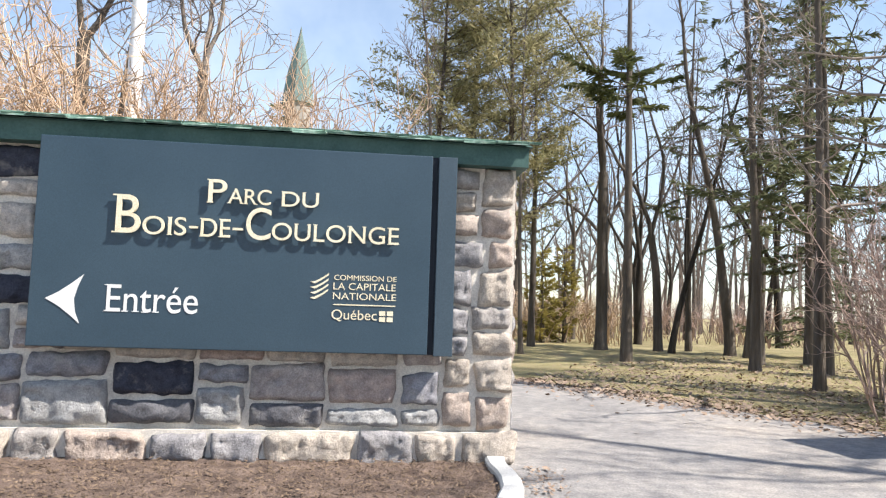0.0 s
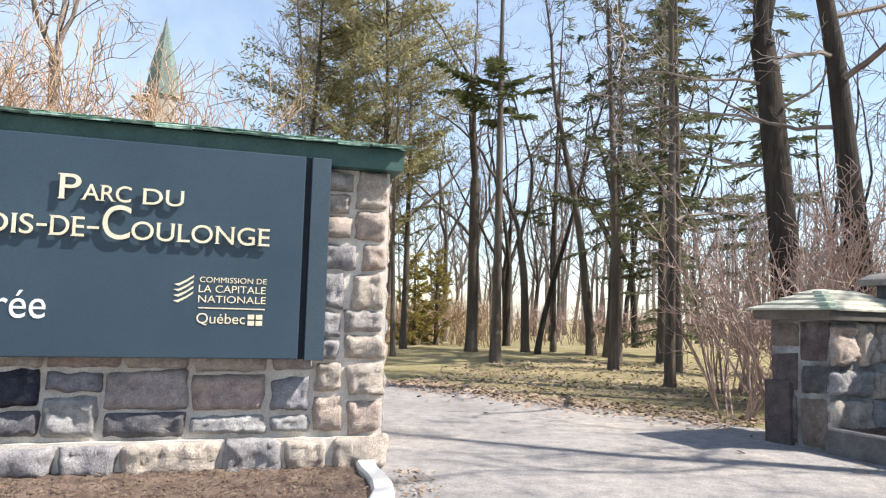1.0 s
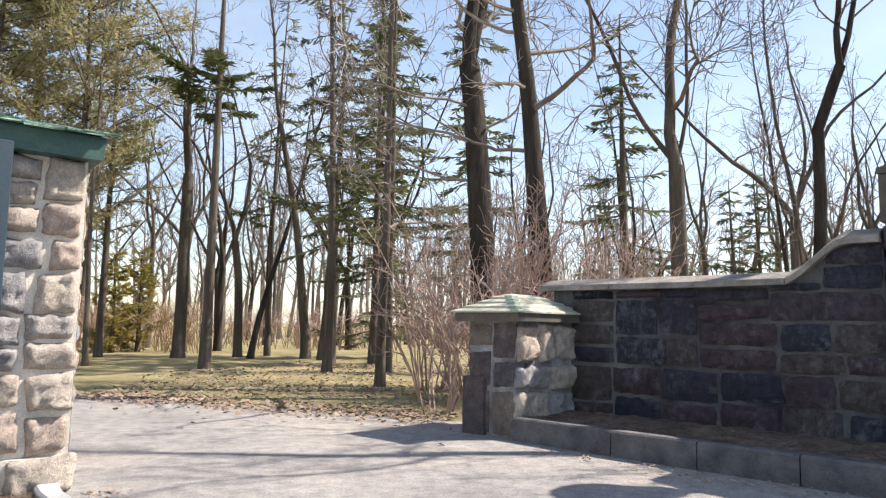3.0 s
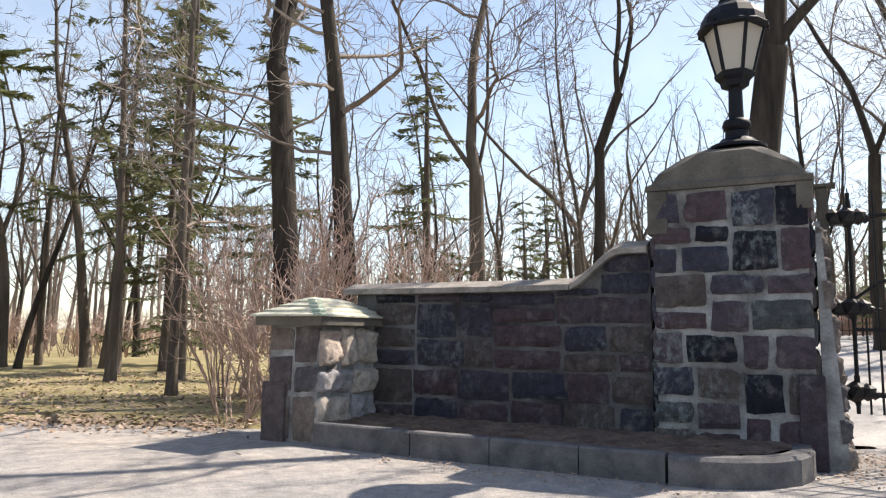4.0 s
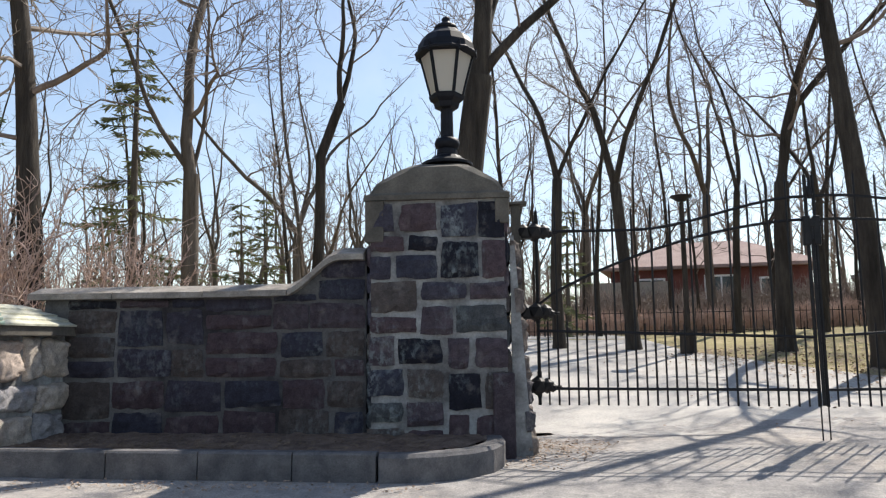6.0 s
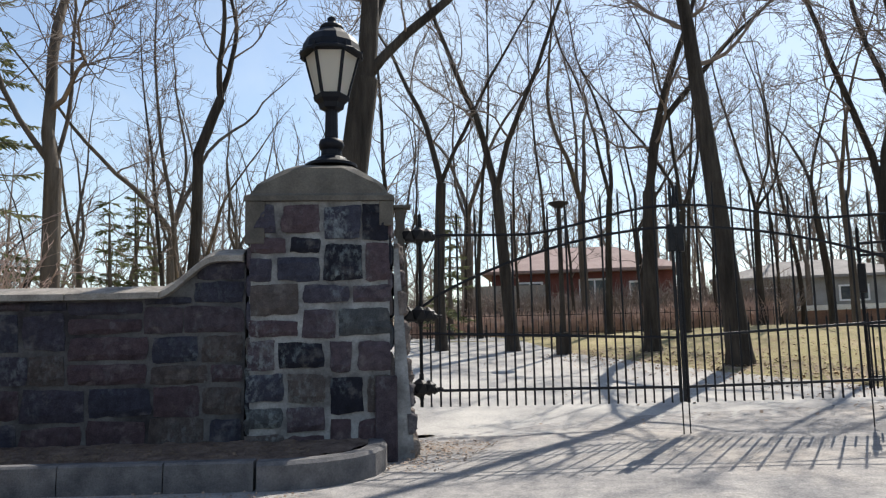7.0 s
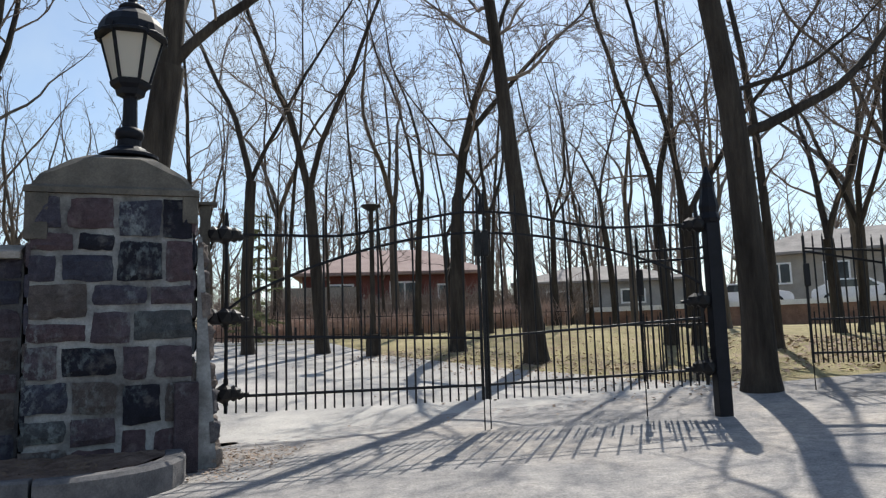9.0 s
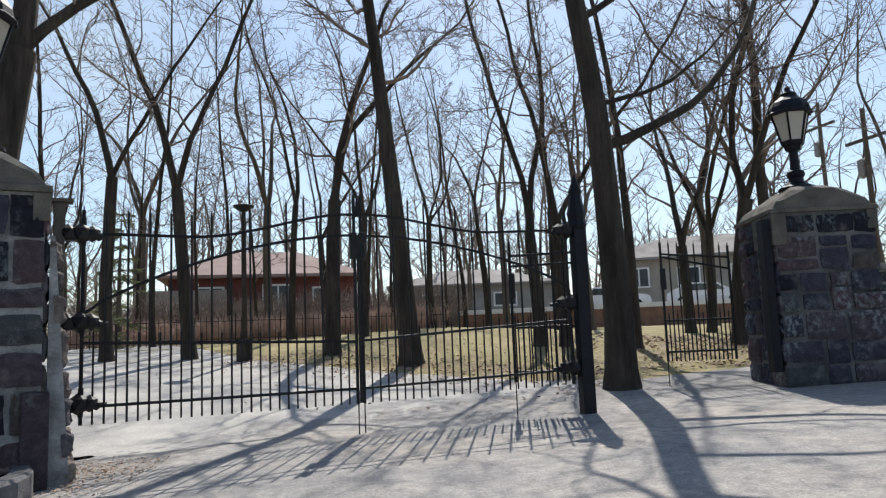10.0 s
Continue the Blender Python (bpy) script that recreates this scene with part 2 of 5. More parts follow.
# Darker brown than the lawn's leaves; the bark chips share it.
DARK_LEAF = surface("dark_brown_leaves", (0.10, 0.07, 0.05), (0.25, 0.18, 0.125), 3, 20, 0.9, 0.3, 0.01)
BRICK = surface("red_brick", (0.12, 0.045, 0.04), (0.19, 0.075, 0.065), 1.5, 20, 0.9, 0.4, 0.01)
ROOF_RED = surface("pinkish_shingles", (0.27, 0.19, 0.175), (0.37, 0.275, 0.25), 1, 14, 0.9, 0.4, 0.01)
STUCCO = surface("beige_stucco", (0.30, 0.27, 0.235), (0.40, 0.365, 0.32), 1, 20, 0.9, 0.3, 0.01)
SIDING = surface("grey_siding", (0.26, 0.255, 0.25), (0.36, 0.35, 0.34), 1, 20, 0.9, 0.3, 0.01)
ROOF_GREY = surface("grey_shingles", (0.2, 0.185, 0.175), (0.31, 0.285, 0.27), 1, 14, 0.9, 0.4, 0.01)
WHITE = surface("white_paint", (0.76, 0.76, 0.76), (0.86, 0.86, 0.86), 2, 30, 0.5, 0.1, 0.002)
CAR_WHITE = surface("white_car_paint", (0.78, 0.78, 0.8), (0.84, 0.84, 0.86), 2, 30, 0.25, 0.02, 0.001, spec=0.6)
RUBBER = surface("tyre_rubber", (0.012, 0.012, 0.012), (0.03, 0.03, 0.03), 3, 40, 0.9, 0.3, 0.004)
SPIRE = surface("patinated_spire", (0.10, 0.15, 0.14), (0.19, 0.25, 0.23), 0.25, 2, 0.7, 0.3, 0.05)
RUST_HEDGE = surface("russet_hedge", (0.20, 0.115, 0.085), (0.34, 0.21, 0.155), 2, 14, 0.95, 0.9, 0.05)

GLASS, gnt, gb = mat_base("dark_window_glass", 0.06, 0, 0.6)
gb.inputs["Base Color"].default_value = (0.03, 0.04, 0.05, 1)
LAMP_GLASS, lnt, lb = mat_base("frosted_lamp_glass", 0.45, 0, 0.4)
lb.inputs["Base Color"].default_value = (0.62, 0.58, 0.51, 1)
lb.inputs["Transmission Weight"].default_value = 0.35
lb.inputs["Subsurface Weight"].default_value = 0.0


# ---- mesh helpers ----
def thing(name, m, label, category, group="", kind=""):
    ob = new(name)
    ob.matrix_world = m
    ob.empty_display_size = 0.2
    return tagged(ob, label, category, group, kind)


def link_mesh(name, me, material, parent=None, label="", m=None):
    if material is not None and not me.materials:
        me.materials.append(material)
    ob = new(name, me)
    if parent is not None:
        ob.parent = parent
    if m is not None:
        ob.matrix_local = m
    return tagged(ob, label)


def part(name, bm, material, parent, label="", m=None, smooth=False):
    me = bpy.data.meshes.new(name)
    bmesh.ops.recalc_face_normals(bm, faces=bm.faces)
    if smooth:
        for f in bm.faces:
            f.smooth = True
    bm.to_mesh(me)
    bm.free()
    return link_mesh(name, me, material, parent, label, m)


def raw(name, verts, faces, material, parent, label="", m=None, smooth=False):
    me = bpy.data.meshes.new(name)
    me.from_pydata(verts, [], faces)
    if smooth:
        me.polygons.foreach_set("use_smooth", [True] * len(me.polygons))
    me.update()
    return link_mesh(name, me, material, parent, label, m)


def box(bm, x0, x1, y0, y1, z0, z1, bevel=0.0):
    r = bmesh.ops.create_cube(bm, size=1, matrix=Matrix.LocRotScale(((x0 + x1) / 2, (y0 + y1) / 2, (z0 + z1) / 2), None, (abs(x1 - x0), abs(y1 - y0), abs(z1 - z0))))
    if bevel:
        es = list({e for v in r["verts"] for e in v.link_edges})
        bmesh.ops.bevel(bm, geom=es, offset=bevel, segments=2, affect="EDGES", profile=0.6)
    return bm


def boxm(*a, bevel=0.0):
    return box(bmesh.new(), *a, bevel=bevel)


def prism(poly, axis, a, b):
    """A polygon in two axes drawn out along the third from a to b."""
    bm = bmesh.new()

    def put(p, t):
        return {"x": (t, p[0], p[1]), "y": (p[0], t, p[1]), "z": (p[0], p[1], t)}[axis]
    lo = [bm.verts.new(put(p, a)) for p in poly]
    hi = [bm.verts.new(put(p, b)) for p in poly]
    bm.faces.new(lo)
    bm.faces.new(hi[::-1])
    n = len(poly)
    for i in range(n):
        bm.faces.new((lo[i], lo[(i + 1) % n], hi[(i + 1) % n], hi[i]))
    return bm


def lathe(profile, sides, bm=None, turn=0.0):
    """A turned or many-sided form about z from (radius, height) pairs."""
    bm = bm or bmesh.new()
    rings = []
    for r, z in profile:
        rings.append([bm.verts.new((r * math.cos(turn + 2 * math.pi * i / sides), r * math.sin(turn + 2 * math.pi * i / sides), z)) for i in range(sides)])
    for a, b in zip(rings, rings[1:]):
        for i in range(sides):
            bm.faces.new((a[i], a[(i + 1) % sides], b[(i + 1) % sides], b[i]))
    bm.faces.new(rings[0][::-1])
    bm.faces.new(rings[-1])
    return bm


def along(o, d):
    """Local axes: x along d in plan, y into the wall, z up, at o."""
    d = Vector((d[0], d[1], 0)).normalized()
    n = Vector((-d.y, d.x, 0))
    m = Matrix.Identity(4)
    m.col[0][:3], m.col[1][:3], m.col[2][:3], m.col[3][:3] = d, n, (0, 0, 1), o
    return m


def smoothstep(a, b, x):
    t = min(1, max(0, (x - a) / (b - a)))
    return t * t * (3 - 2 * t)


def height(x, y):
    """The lie of the land: level by the sign, rising gently towards the right-hand pillar and beyond the gate."""
    s = max(0.0, 2.0 - y)
    base = min(0.043 * s * s / (s + 1.5), 0.45)
    rise = 0.08 * max(0, x - 11.0) if x < 27 else 1.28 + 0.03 * (x - 27)
    return base + min(rise, 2.6) * (1 - smoothstep(9, 18, y)) * (0.65 + 0.35 * smoothstep(-14, -6, y))


# ---- ground ----
def ground():
    xs = sorted({*np.arange(-40, 76, 2.0), *np.arange(8, 32, 1.0), -1500, -400, -150, -80, 100, 150, 400, 1500})
    ys = sorted({*np.arange(-60, 76, 2.0), *np.arange(-12, 20, 1.0), -1500, -400, -150, 100, 150, 400, 1500})
    verts = [(x, y, height(x, y) - 0.012) for y in ys for x in xs]
    n = len(xs)
    faces = [(j * n + i, j * n + i + 1, (j + 1) * n + i + 1, (j + 1) * n + i) for j in range(len(ys) - 1) for i in range(n - 1)]
    ob = raw("ground", verts, faces, GRASS, None, smooth=True)
    tagged(ob, "patchy brownish green spring lawn under bare trees", "lawn", kind="structure")


ground()


def paved(name, left, right, nu, nv, label, material=None):
    """A paved sheet between two edge lines, laid on the land."""
    def at(line, t):
        s = t * (len(line) - 1)
        i = min(int(s), len(line) - 2)
        a, b = Vector(line[i]), Vector(line[i + 1])
        return a.lerp(b, s - i)
    verts = []
    for j in range(nv + 1):
        a, b = at(left, j / nv), at(right, j / nv)
        for i in range(nu + 1):
            p = a.lerp(b, i / nu)
            verts.append((p.x, p.y, height(p.x, p.y) + 0.002))
    faces = [(j * (nu + 1) + i, j * (nu + 1) + i + 1, (j + 1) * (nu + 1) + i + 1, (j + 1) * (nu + 1) + i) for j in range(nv) for i in range(nu)]
    ob = raw(name, verts, faces, material or PAVING, None, smooth=True)
    return tagged(ob, label, "pavement", kind="structure")


# forecourt with the path that runs on past the end of the sign wall; the drive beyond the gate
paved("pavement", [(-34, -26), (-34, -6), (-34, 5.0), (-14, 5.0), (-7, 5.2), (-1.5, 7.5), (-6, 11), (-22, 13.5)],
      [(16, -26), (12.5, -12), (12.2, -6.6), (11.6, 0.0), (9.6, 3.6), (5.6, 9.0), (1.6, 14.8), (-22, 20.5)], 60, 84, "sunlit pale grey asphalt forecourt with branch shadows")
paved("drive", [(9.6, 3.6), (11.5, 5.4), (16, 7.2), (24, 9.5), (40, 13)], [(12.2, -6.6), (13.4, -4.8), (16.5, -2.6), (22, 0.6), (40, 7)], 24, 40, "pale park drive beyond the iron gate, sunlight put into its colour", SUNLIT_DRIVE)


# ---- stone walling ----
def ashlar(rng, w, h, rows=(0.2, 0.34), cols=(0.28, 0.62)):
    """Squared rubble: the face is cut again and again until the blocks have quarry sizes, so that few courses run through."""
    out, todo = [], [(0.0, 0.0, w, h)]
    while todo:
        x, z, bw, bh = todo.pop()
        too_w, too_h = bw / cols[1], bh / rows[1]
        if too_w <= 1 and too_h <= 1:
            out.append((x, z, bw, bh))
            continue
        k = rng.uniform(0.36, 0.64)
        if (too_h > too_w * rng.uniform(0.7, 1.4) and bh > 2 * rows[0] * 0.62) or bw < 2 * cols[0] * 0.62:
            todo += [(x, z, bw, bh * k), (x, z + bh * k, bw, bh * (1 - k))]
        else:
            todo += [(x, z, bw * k, bh), (x + bw * k, z, bw * (1 - k), bh)]
    return out


def stone_mesh(rng, w, h, proud):
    """One quarry-faced block, its face towards -y: worn edges, hollows and bulges."""
    nx, nz = ((6, 4) if w > h * 1.3 else (5, 5)) if proud < 0.04 else (max(6, round(w / 0.034)), max(6, round(h / 0.034)))
    verts, faces = [], []
    seed = Vector((rng.uniform(0, 99), rng.uniform(0, 99), 0))
    k = min(w, h) * (0.11 if proud > 0.04 else 0.07)
    skew = [(rng.uniform(-k, k * 0.6), rng.uniform(-k, k * 0.6)) for _ in range(4)]
    for j in range(nz + 1):
        for i in range(nx + 1):
            u, v = i / nx, j / nz
            edge = i in (0, nx) or j in (0, nz)
            x, z = (u - 0.5) * w, (v - 0.5) * h
            wt = ((1 - u) * (1 - v), u * (1 - v), u * v, (1 - u) * v)
            x += sum(t * s[0] for t, s in zip(wt, skew)) * (1 if u < 0.5 else -1) * -abs(2 * u - 1)
            z += sum(t * s[1] for t, s in zip(wt, skew)) * (1 if v < 0.5 else -1) * -abs(2 * v - 1)
            n = noise.noise(Vector((x * 5, z * 5, 0)) + seed)
            if edge:
                y = 0.006 + 0.006 * n
                x += 0.022 * noise.noise(Vector((x * 9, z * 9, 3)) + seed)
                z += 0.022 * noise.noise(Vector((x * 9, z * 9, 7)) + seed)
                if i in (0, nx) and j in (0, nz):
                    x, z = x * 0.97, z * 0.96
            else:
                y = -proud * (0.75 + 0.8 * n + 0.5 * noise.noise(Vector((x * 14, z * 14, 5)) + seed) + 0.3 * noise.noise(Vector((x * 31, z * 31, 9)) + seed))
                x += rng.uniform(-0.3, 0.3) * w / nx
                z += rng.uniform(-0.3, 0.3) * h / nz
            verts.append((x, y, z))
    m = nx + 1
    for j in range(nz):
        for i in range(nx):
            faces.append((j * m + i, j * m + i + 1, (j + 1) * m + i + 1, (j + 1) * m + i))
    rim = [i for i in range(m)] + [j * m + nx for j in range(1, nz + 1)] + [nz * m + i for i in range(nx - 1, -1, -1)] + [j * m for j in range(nz - 1, 0, -1)]
    k = len(verts)
    for i in rim:
        verts.append((verts[i][0], 0.05, verts[i][2]))
    for a in range(len(rim)):
        b = (a + 1) % len(rim)
        faces.append((rim[b], rim[a], k + a, k + b))
    me = bpy.data.meshes.new("stone")
    me.from_pydata(verts, [], faces)
    if proud > 0.04:
        me.polygons.foreach_set("use_smooth", [i < nx * nz for i in range(len(faces))])
    me.update()
    return me


def stone_face(parent, m, w, h, seed, material, joint=0.028, proud=0.03, rows=(0.2, 0.34), cols=(0.28, 0.62), top=None):
    """Blocks over one face of a wall; m sets the face's lower left corner, x along, -y out of it."""
    rng = random.Random(seed)
    for x, z, bw, bh in ashlar(rng, w, h, rows, cols):
        if top is not None and z + bh > top(x + bw / 2) + 0.02:
            bh = top(x + bw / 2) - z
            if bh < 0.07:
                continue
        gap = joint * rng.uniform(0.55, 1.7)
        me = stone_mesh(rng, bw - gap, bh - joint * rng.uniform(0.55, 1.7), proud)
        link_mesh("stone", me, material, parent, m=m @ Matrix.Translation((x + bw / 2, 0, z + bh / 2)))


# ---- the sign wall ----
SIGN_O, SIGN_D = (0.66, 6.61, 0.0), (0.9925, 0.122)
SIGN_M = along(SIGN_O, SIGN_D)
wall = thing("sign_wall", SIGN_M, "mixed granite wall with pale joints and a green coping", "wall", kind="structure")
part("core", boxm(-9.0, -0.02, 0.02, 0.6, -0.1, 2.68), MORTAR, wall)
stone_face(wall, Matrix.Translation((-6.2, 0, 0.29)), 5.55, 2.38, 11, STONE_A, proud=0.055, rows=(0.2, 0.42), cols=(0.24, 0.8), joint=0.026)
stone_face(wall, Matrix.Translation((-0.65, 0, 0.29)), 0.64, 2.38, 16, STONE_D, proud=0.06, rows=(0.22, 0.42), cols=(0.22, 0.46), joint=0.03)
part("plinth_core", boxm(-9.0, 0.0, -0.05, 0.05, -0.1, 0.27), MORTAR, wall)
stone_face(wall, Matrix.Translation((-6.2, -0.07, -0.03)), 6.22, 0.31, 12, STONE_D, rows=(0.31, 0.36), cols=(0.3, 0.8), proud=0.06, joint=0.022)
stone_face(wall, Matrix.Translation((0.0, 0.02, 0.0)) @ pose(0, 0, 0, 0, 0, 90), 0.56, 2.66, 13, STONE_D)

coping = part("coping", prism([(-0.15, 2.66), (0.75, 2.66), (0.75, 2.84), (-0.15, 2.84)], "x", -9.0, 0.06), COPPER_DARK, wall, "dark green fascia board")
part("roof_deck", prism([(-0.19, 2.842), (0.79, 2.842), (0.62, 2.90), (-0.02, 2.90)], "x", -9.0, 0.09), COPPER_DARK, wall)
rng = random.Random(4)
SHINGLES = []
for k in range(6):
    bm = boxm(0, rng.uniform(0.26, 0.34), -0.002, 0.17, 0, 0.017, bevel=0.004)
    for v in bm.verts:
        v.co += Vector((rng.uniform(-0.006, 0.006), rng.uniform(-0.014, 0.006) if v.co.y < 0.1 else 0, rng.uniform(-0.004, 0.005)))
    me = bpy.data.meshes.new("shingle")
    bm.to_mesh(me)
    bm.free()
    SHINGLES.append(me)
for i in range(3):
    x = -6.6 - 0.1 * i
    while x < 0.0:
        me = rng.choice(SHINGLES)
        w = max(v.co.x for v in me.vertices)
        link_mesh("shingle", me, COPPER, wall, m=pose(x, -0.225 + 0.075 * i + rng.uniform(-0.012, 0.008), 2.846 + 0.026 * i, 13 + rng.uniform(-3, 3), 0, rng.uniform(-1, 1)))
        x += w + rng.uniform(0.002, 0.012)

# ---- the park sign ----
sign = thing("park_sign", SIGN_M, "slate blue park entrance sign with raised cream letters", "sign")
part("panel", boxm(-4.10, -0.82, -0.22, -0.05, 0.955, 2.70, bevel=0.008), SIGN_BLUE, sign)
part("gap", boxm(-0.822, -0.765, -0.17, -0.05, 0.955, 2.70), SIGN_GAP_SHADE, sign, "recessed slot, its shade painted near-black")
part("end_post", boxm(-0.765, -0.60, -0.215, -0.05, 0.945, 2.70, bevel=0.006), SIGN_EDGE, sign, "blue-grey end post")


def text_mesh(body, thick):
    cu = bpy.data.curves.new("text", "FONT")
    cu.body, cu.extrude, cu.size = body, thick / 2, 1.0
    ob = bpy.data.objects.new("text", cu)
    scene.collection.objects.link(ob)
    bpy.context.view_layer.update()
    me = bpy.data.meshes.new_from_object(ob.evaluated_get(bpy.context.evaluated_depsgraph_get()))
    bpy.data.objects.remove(ob)
    bpy.data.curves.remove(cu)
    return me


STEMS = {"P": ((0.1, "b"), (0.06, "t")), "A": ((0.06, "b"), (0.94, "b")), "R": ((0.1, "b"), (0.95, "b"), (0.06, "t")), "D": ((0.08, "b"), (0.06, "t")), "U": ((0.1, "t"), (0.9, "t")), "B": ((0.06, "b"), (0.04, "t")),
         "I": ((0.5, "b"), (0.5, "t")), "E": ((0.1, "b"), (0.06, "t")), "L": ((0.12, "b"), (0.12, "t")), "N": ((0.08, "b"), (0.04, "t"), (0.92, "t")), "r": ((0.2, "b"),), "t": ((0.5, "b"),), "n": ((0.1, "b"), (0.9, "b"))}


def lettering(body, x0, x1, z0, z1, material, off, thick, serif=True):
    """Letters that fill x0..x1 and z0..z1 on the sign's face, each a piece of its own, standing off it, the stems with serifs."""
    me = text_mesh(body, 1.0)
    co = np.array([v.co[:] for v in me.vertices])
    lo, hi = co.min(0), co.max(0)
    root = list(range(len(co)))

    def find(a):
        while root[a] != a:
            root[a] = root[root[a]]
            a = root[a]
        return a
    for e in me.edges:
        root[find(e.vertices[0])] = find(e.vertices[1])
    # outlines that lie above one another (an accent and its letter) are one letter
    spans = {}
    for i in range(len(co)):
        s = spans.setdefault(find(i), [9e9, -9e9])
        s[0], s[1] = min(s[0], co[i, 0]), max(s[1], co[i, 0])
    order = sorted(spans, key=lambda k: spans[k][0])
    glyphs = []
    for k in order:
        if glyphs and spans[k][0] < glyphs[-1][1] - 0.35 * (spans[k][1] - spans[k][0]):
            glyphs[-1][2].add(k)
            glyphs[-1][1] = max(glyphs[-1][1], spans[k][1])
        else:
            glyphs.append([spans[k][0], spans[k][1], {k}])
    chars = [c for c in body if c != " "]
    sx, sz = (x1 - x0) / (hi[0] - lo[0]), (z1 - z0) / (hi[1] - lo[1])
    for gi, (g0, g1, roots) in enumerate(glyphs):
        ids = [i for i in range(len(co)) if find(i) in roots]
        back = {i: n for n, i in enumerate(ids)}
        V = [(x0 + (co[i, 0] - lo[0]) * sx, -0.22 - off - thick * (co[i, 2] - lo[2]) / (hi[2] - lo[2]), z0 + (co[i, 1] - lo[1]) * sz) for i in ids]
        F = [tuple(back[v] for v in p.vertices) for p in me.polygons if p.vertices[0] in back]
        H = z1 - z0
        if serif and len(chars) == len(glyphs):
            a, b = min(v[0] for v in V), max(v[0] for v in V)
            zb, zt = min(v[2] for v in V), max(v[2] for v in V)
            for fx, where in STEMS.get(chars[gi], ()):
                c, w, t = a + fx * (b - a), 0.12 * H, 0.035 * H
                za = zb if where == "b" else zt - t
                k = len(V)
                y0, y1 = -0.2202 - off, -0.2202 - off - thick
                V += [(c + s * w, y, z) for y in (y0, y1) for z in (za, za + t) for s in (-1, 1)]
                F += [tuple(k + q for q in f) for f in ((0, 1, 3, 2), (4, 6, 7, 5), (0, 4, 5, 1), (2, 3, 7, 6), (0, 2, 6, 4), (1, 5, 7, 3))]
        raw("letter", V, F, material, sign)
    bpy.data.meshes.remove(me)


RAISED = 0.022
for body, x0, x1, z0, z1 in [("P", -2.72, -2.57, 2.19, 2.39), ("ARC", -2.555, -2.20, 2.19, 2.32), ("DU", -2.11, -1.80, 2.185, 2.315),
                             ("B", -3.45, -3.255, 1.905, 2.225), ("OIS", -3.235, -2.885, 1.90, 2.055), ("-", -2.86, -2.79, 1.965, 1.985), ("DE", -2.765, -2.525, 1.90, 2.055), ("-", -2.505, -2.42, 1.965, 1.985),
                             ("C", -2.395, -2.19, 1.89, 2.165), ("OULONGE", -2.18, -1.10, 1.895, 2.045)]:
    lettering(body, x0, x1, z0, z1, CREAM, RAISED, 0.018)
for body, x0, x1, z0, z1, mt in [("Entr\u00e9e", -3.49, -2.76, 1.25, 1.475, WHITE_VINYL), ("COMMISSION DE", -1.64, -1.105, 1.577, 1.622, CREAM), ("LA CAPITALE", -1.645, -1.11, 1.495, 1.555, CREAM),
                                 ("NATIONALE", -1.645, -1.105, 1.412, 1.470, CREAM), ("Qu\u00e9bec", -1.65, -1.265, 1.225, 1.325, CREAM)]:
    lettering(body, x0, x1, z0, z1, mt, 0.001, 0.004, body == "Entr\u00e9e")
part("rule", boxm(-1.64, -1.11, -0.225, -0.221, 1.362, 1.372), CREAM, sign)
arrow = [(-3.97, 1.345)] + [(-3.97 + 0.29 * t, 1.345 + 0.205 * t ** 1.25) for t in (0.35, 0.7, 1.0)] + [(-3.72, 1.45), (-3.745, 1.345), (-3.73, 1.24)] + [(-3.97 + 0.28 * t, 1.345 - 0.2 * t ** 1.25) for t in (1.0, 0.7, 0.35)]
part("arrow", prism(arrow, "y", -0.2255, -0.2215), WHITE_VINYL, sign, "white arrow pointing along the wall")
for i in range(4):
    z = 1.45 + 0.045 * i
    poly = [(-1.84, z - 0.03), (-1.80, z - 0.022), (-1.74, z + 0.01), (-1.685, z + 0.05), (-1.69, z + 0.028), (-1.745, z - 0.012), (-1.80, z - 0.044)]
    part("emblem_bar", prism(poly, "y", -0.2255, -0.2215), CREAM, sign)
for i in (0, 1):
    for j in (0, 1):
        part("emblem_square", boxm(-1.245 + 0.066 * i, -1.192 + 0.066 * i, -0.2255, -0.2215, 1.23 + 0.052 * j, 1.270 + 0.052 * j), CREAM, sign)


# ---- planting bed under the sign ----
def sheet(name, fn, x0, x1, y0, y1, nx, ny, mat, label, category, rough, seed, m=None):
    verts = []
    for j in range(ny + 1):
        for i in range(nx + 1):
            x, y = x0 + (x1 - x0) * i / nx, y0 + (y1 - y0) * j / ny
            edge = i in (0, nx) or j in (0, ny)
            verts.append((x, y, fn(x, y) + (0 if edge else rough * noise.noise(Vector((x * 6, y * 6, seed))) + rough * 0.6 * noise.noise(Vector((x * 17, y * 17, seed))))))
    faces = [(j * (nx + 1) + i, j * (nx + 1) + i + 1, (j + 1) * (nx + 1) + i + 1, (j + 1) * (nx + 1) + i) for j in range(ny) for i in range(nx)]
    ob = raw(name, verts, faces, mat, None, m=m)
    return tagged(ob, label, category, kind="structure")


sheet("planting_bed", lambda x, y: 0.03 - 0.02 * max(0, -y - 1.2), -9.0, -0.22, -1.95, 0.03, 160, 40, MULCH, "brown bark mulch bed at the foot of the sign wall", "mulch bed", 0.03, 1, SIGN_M)


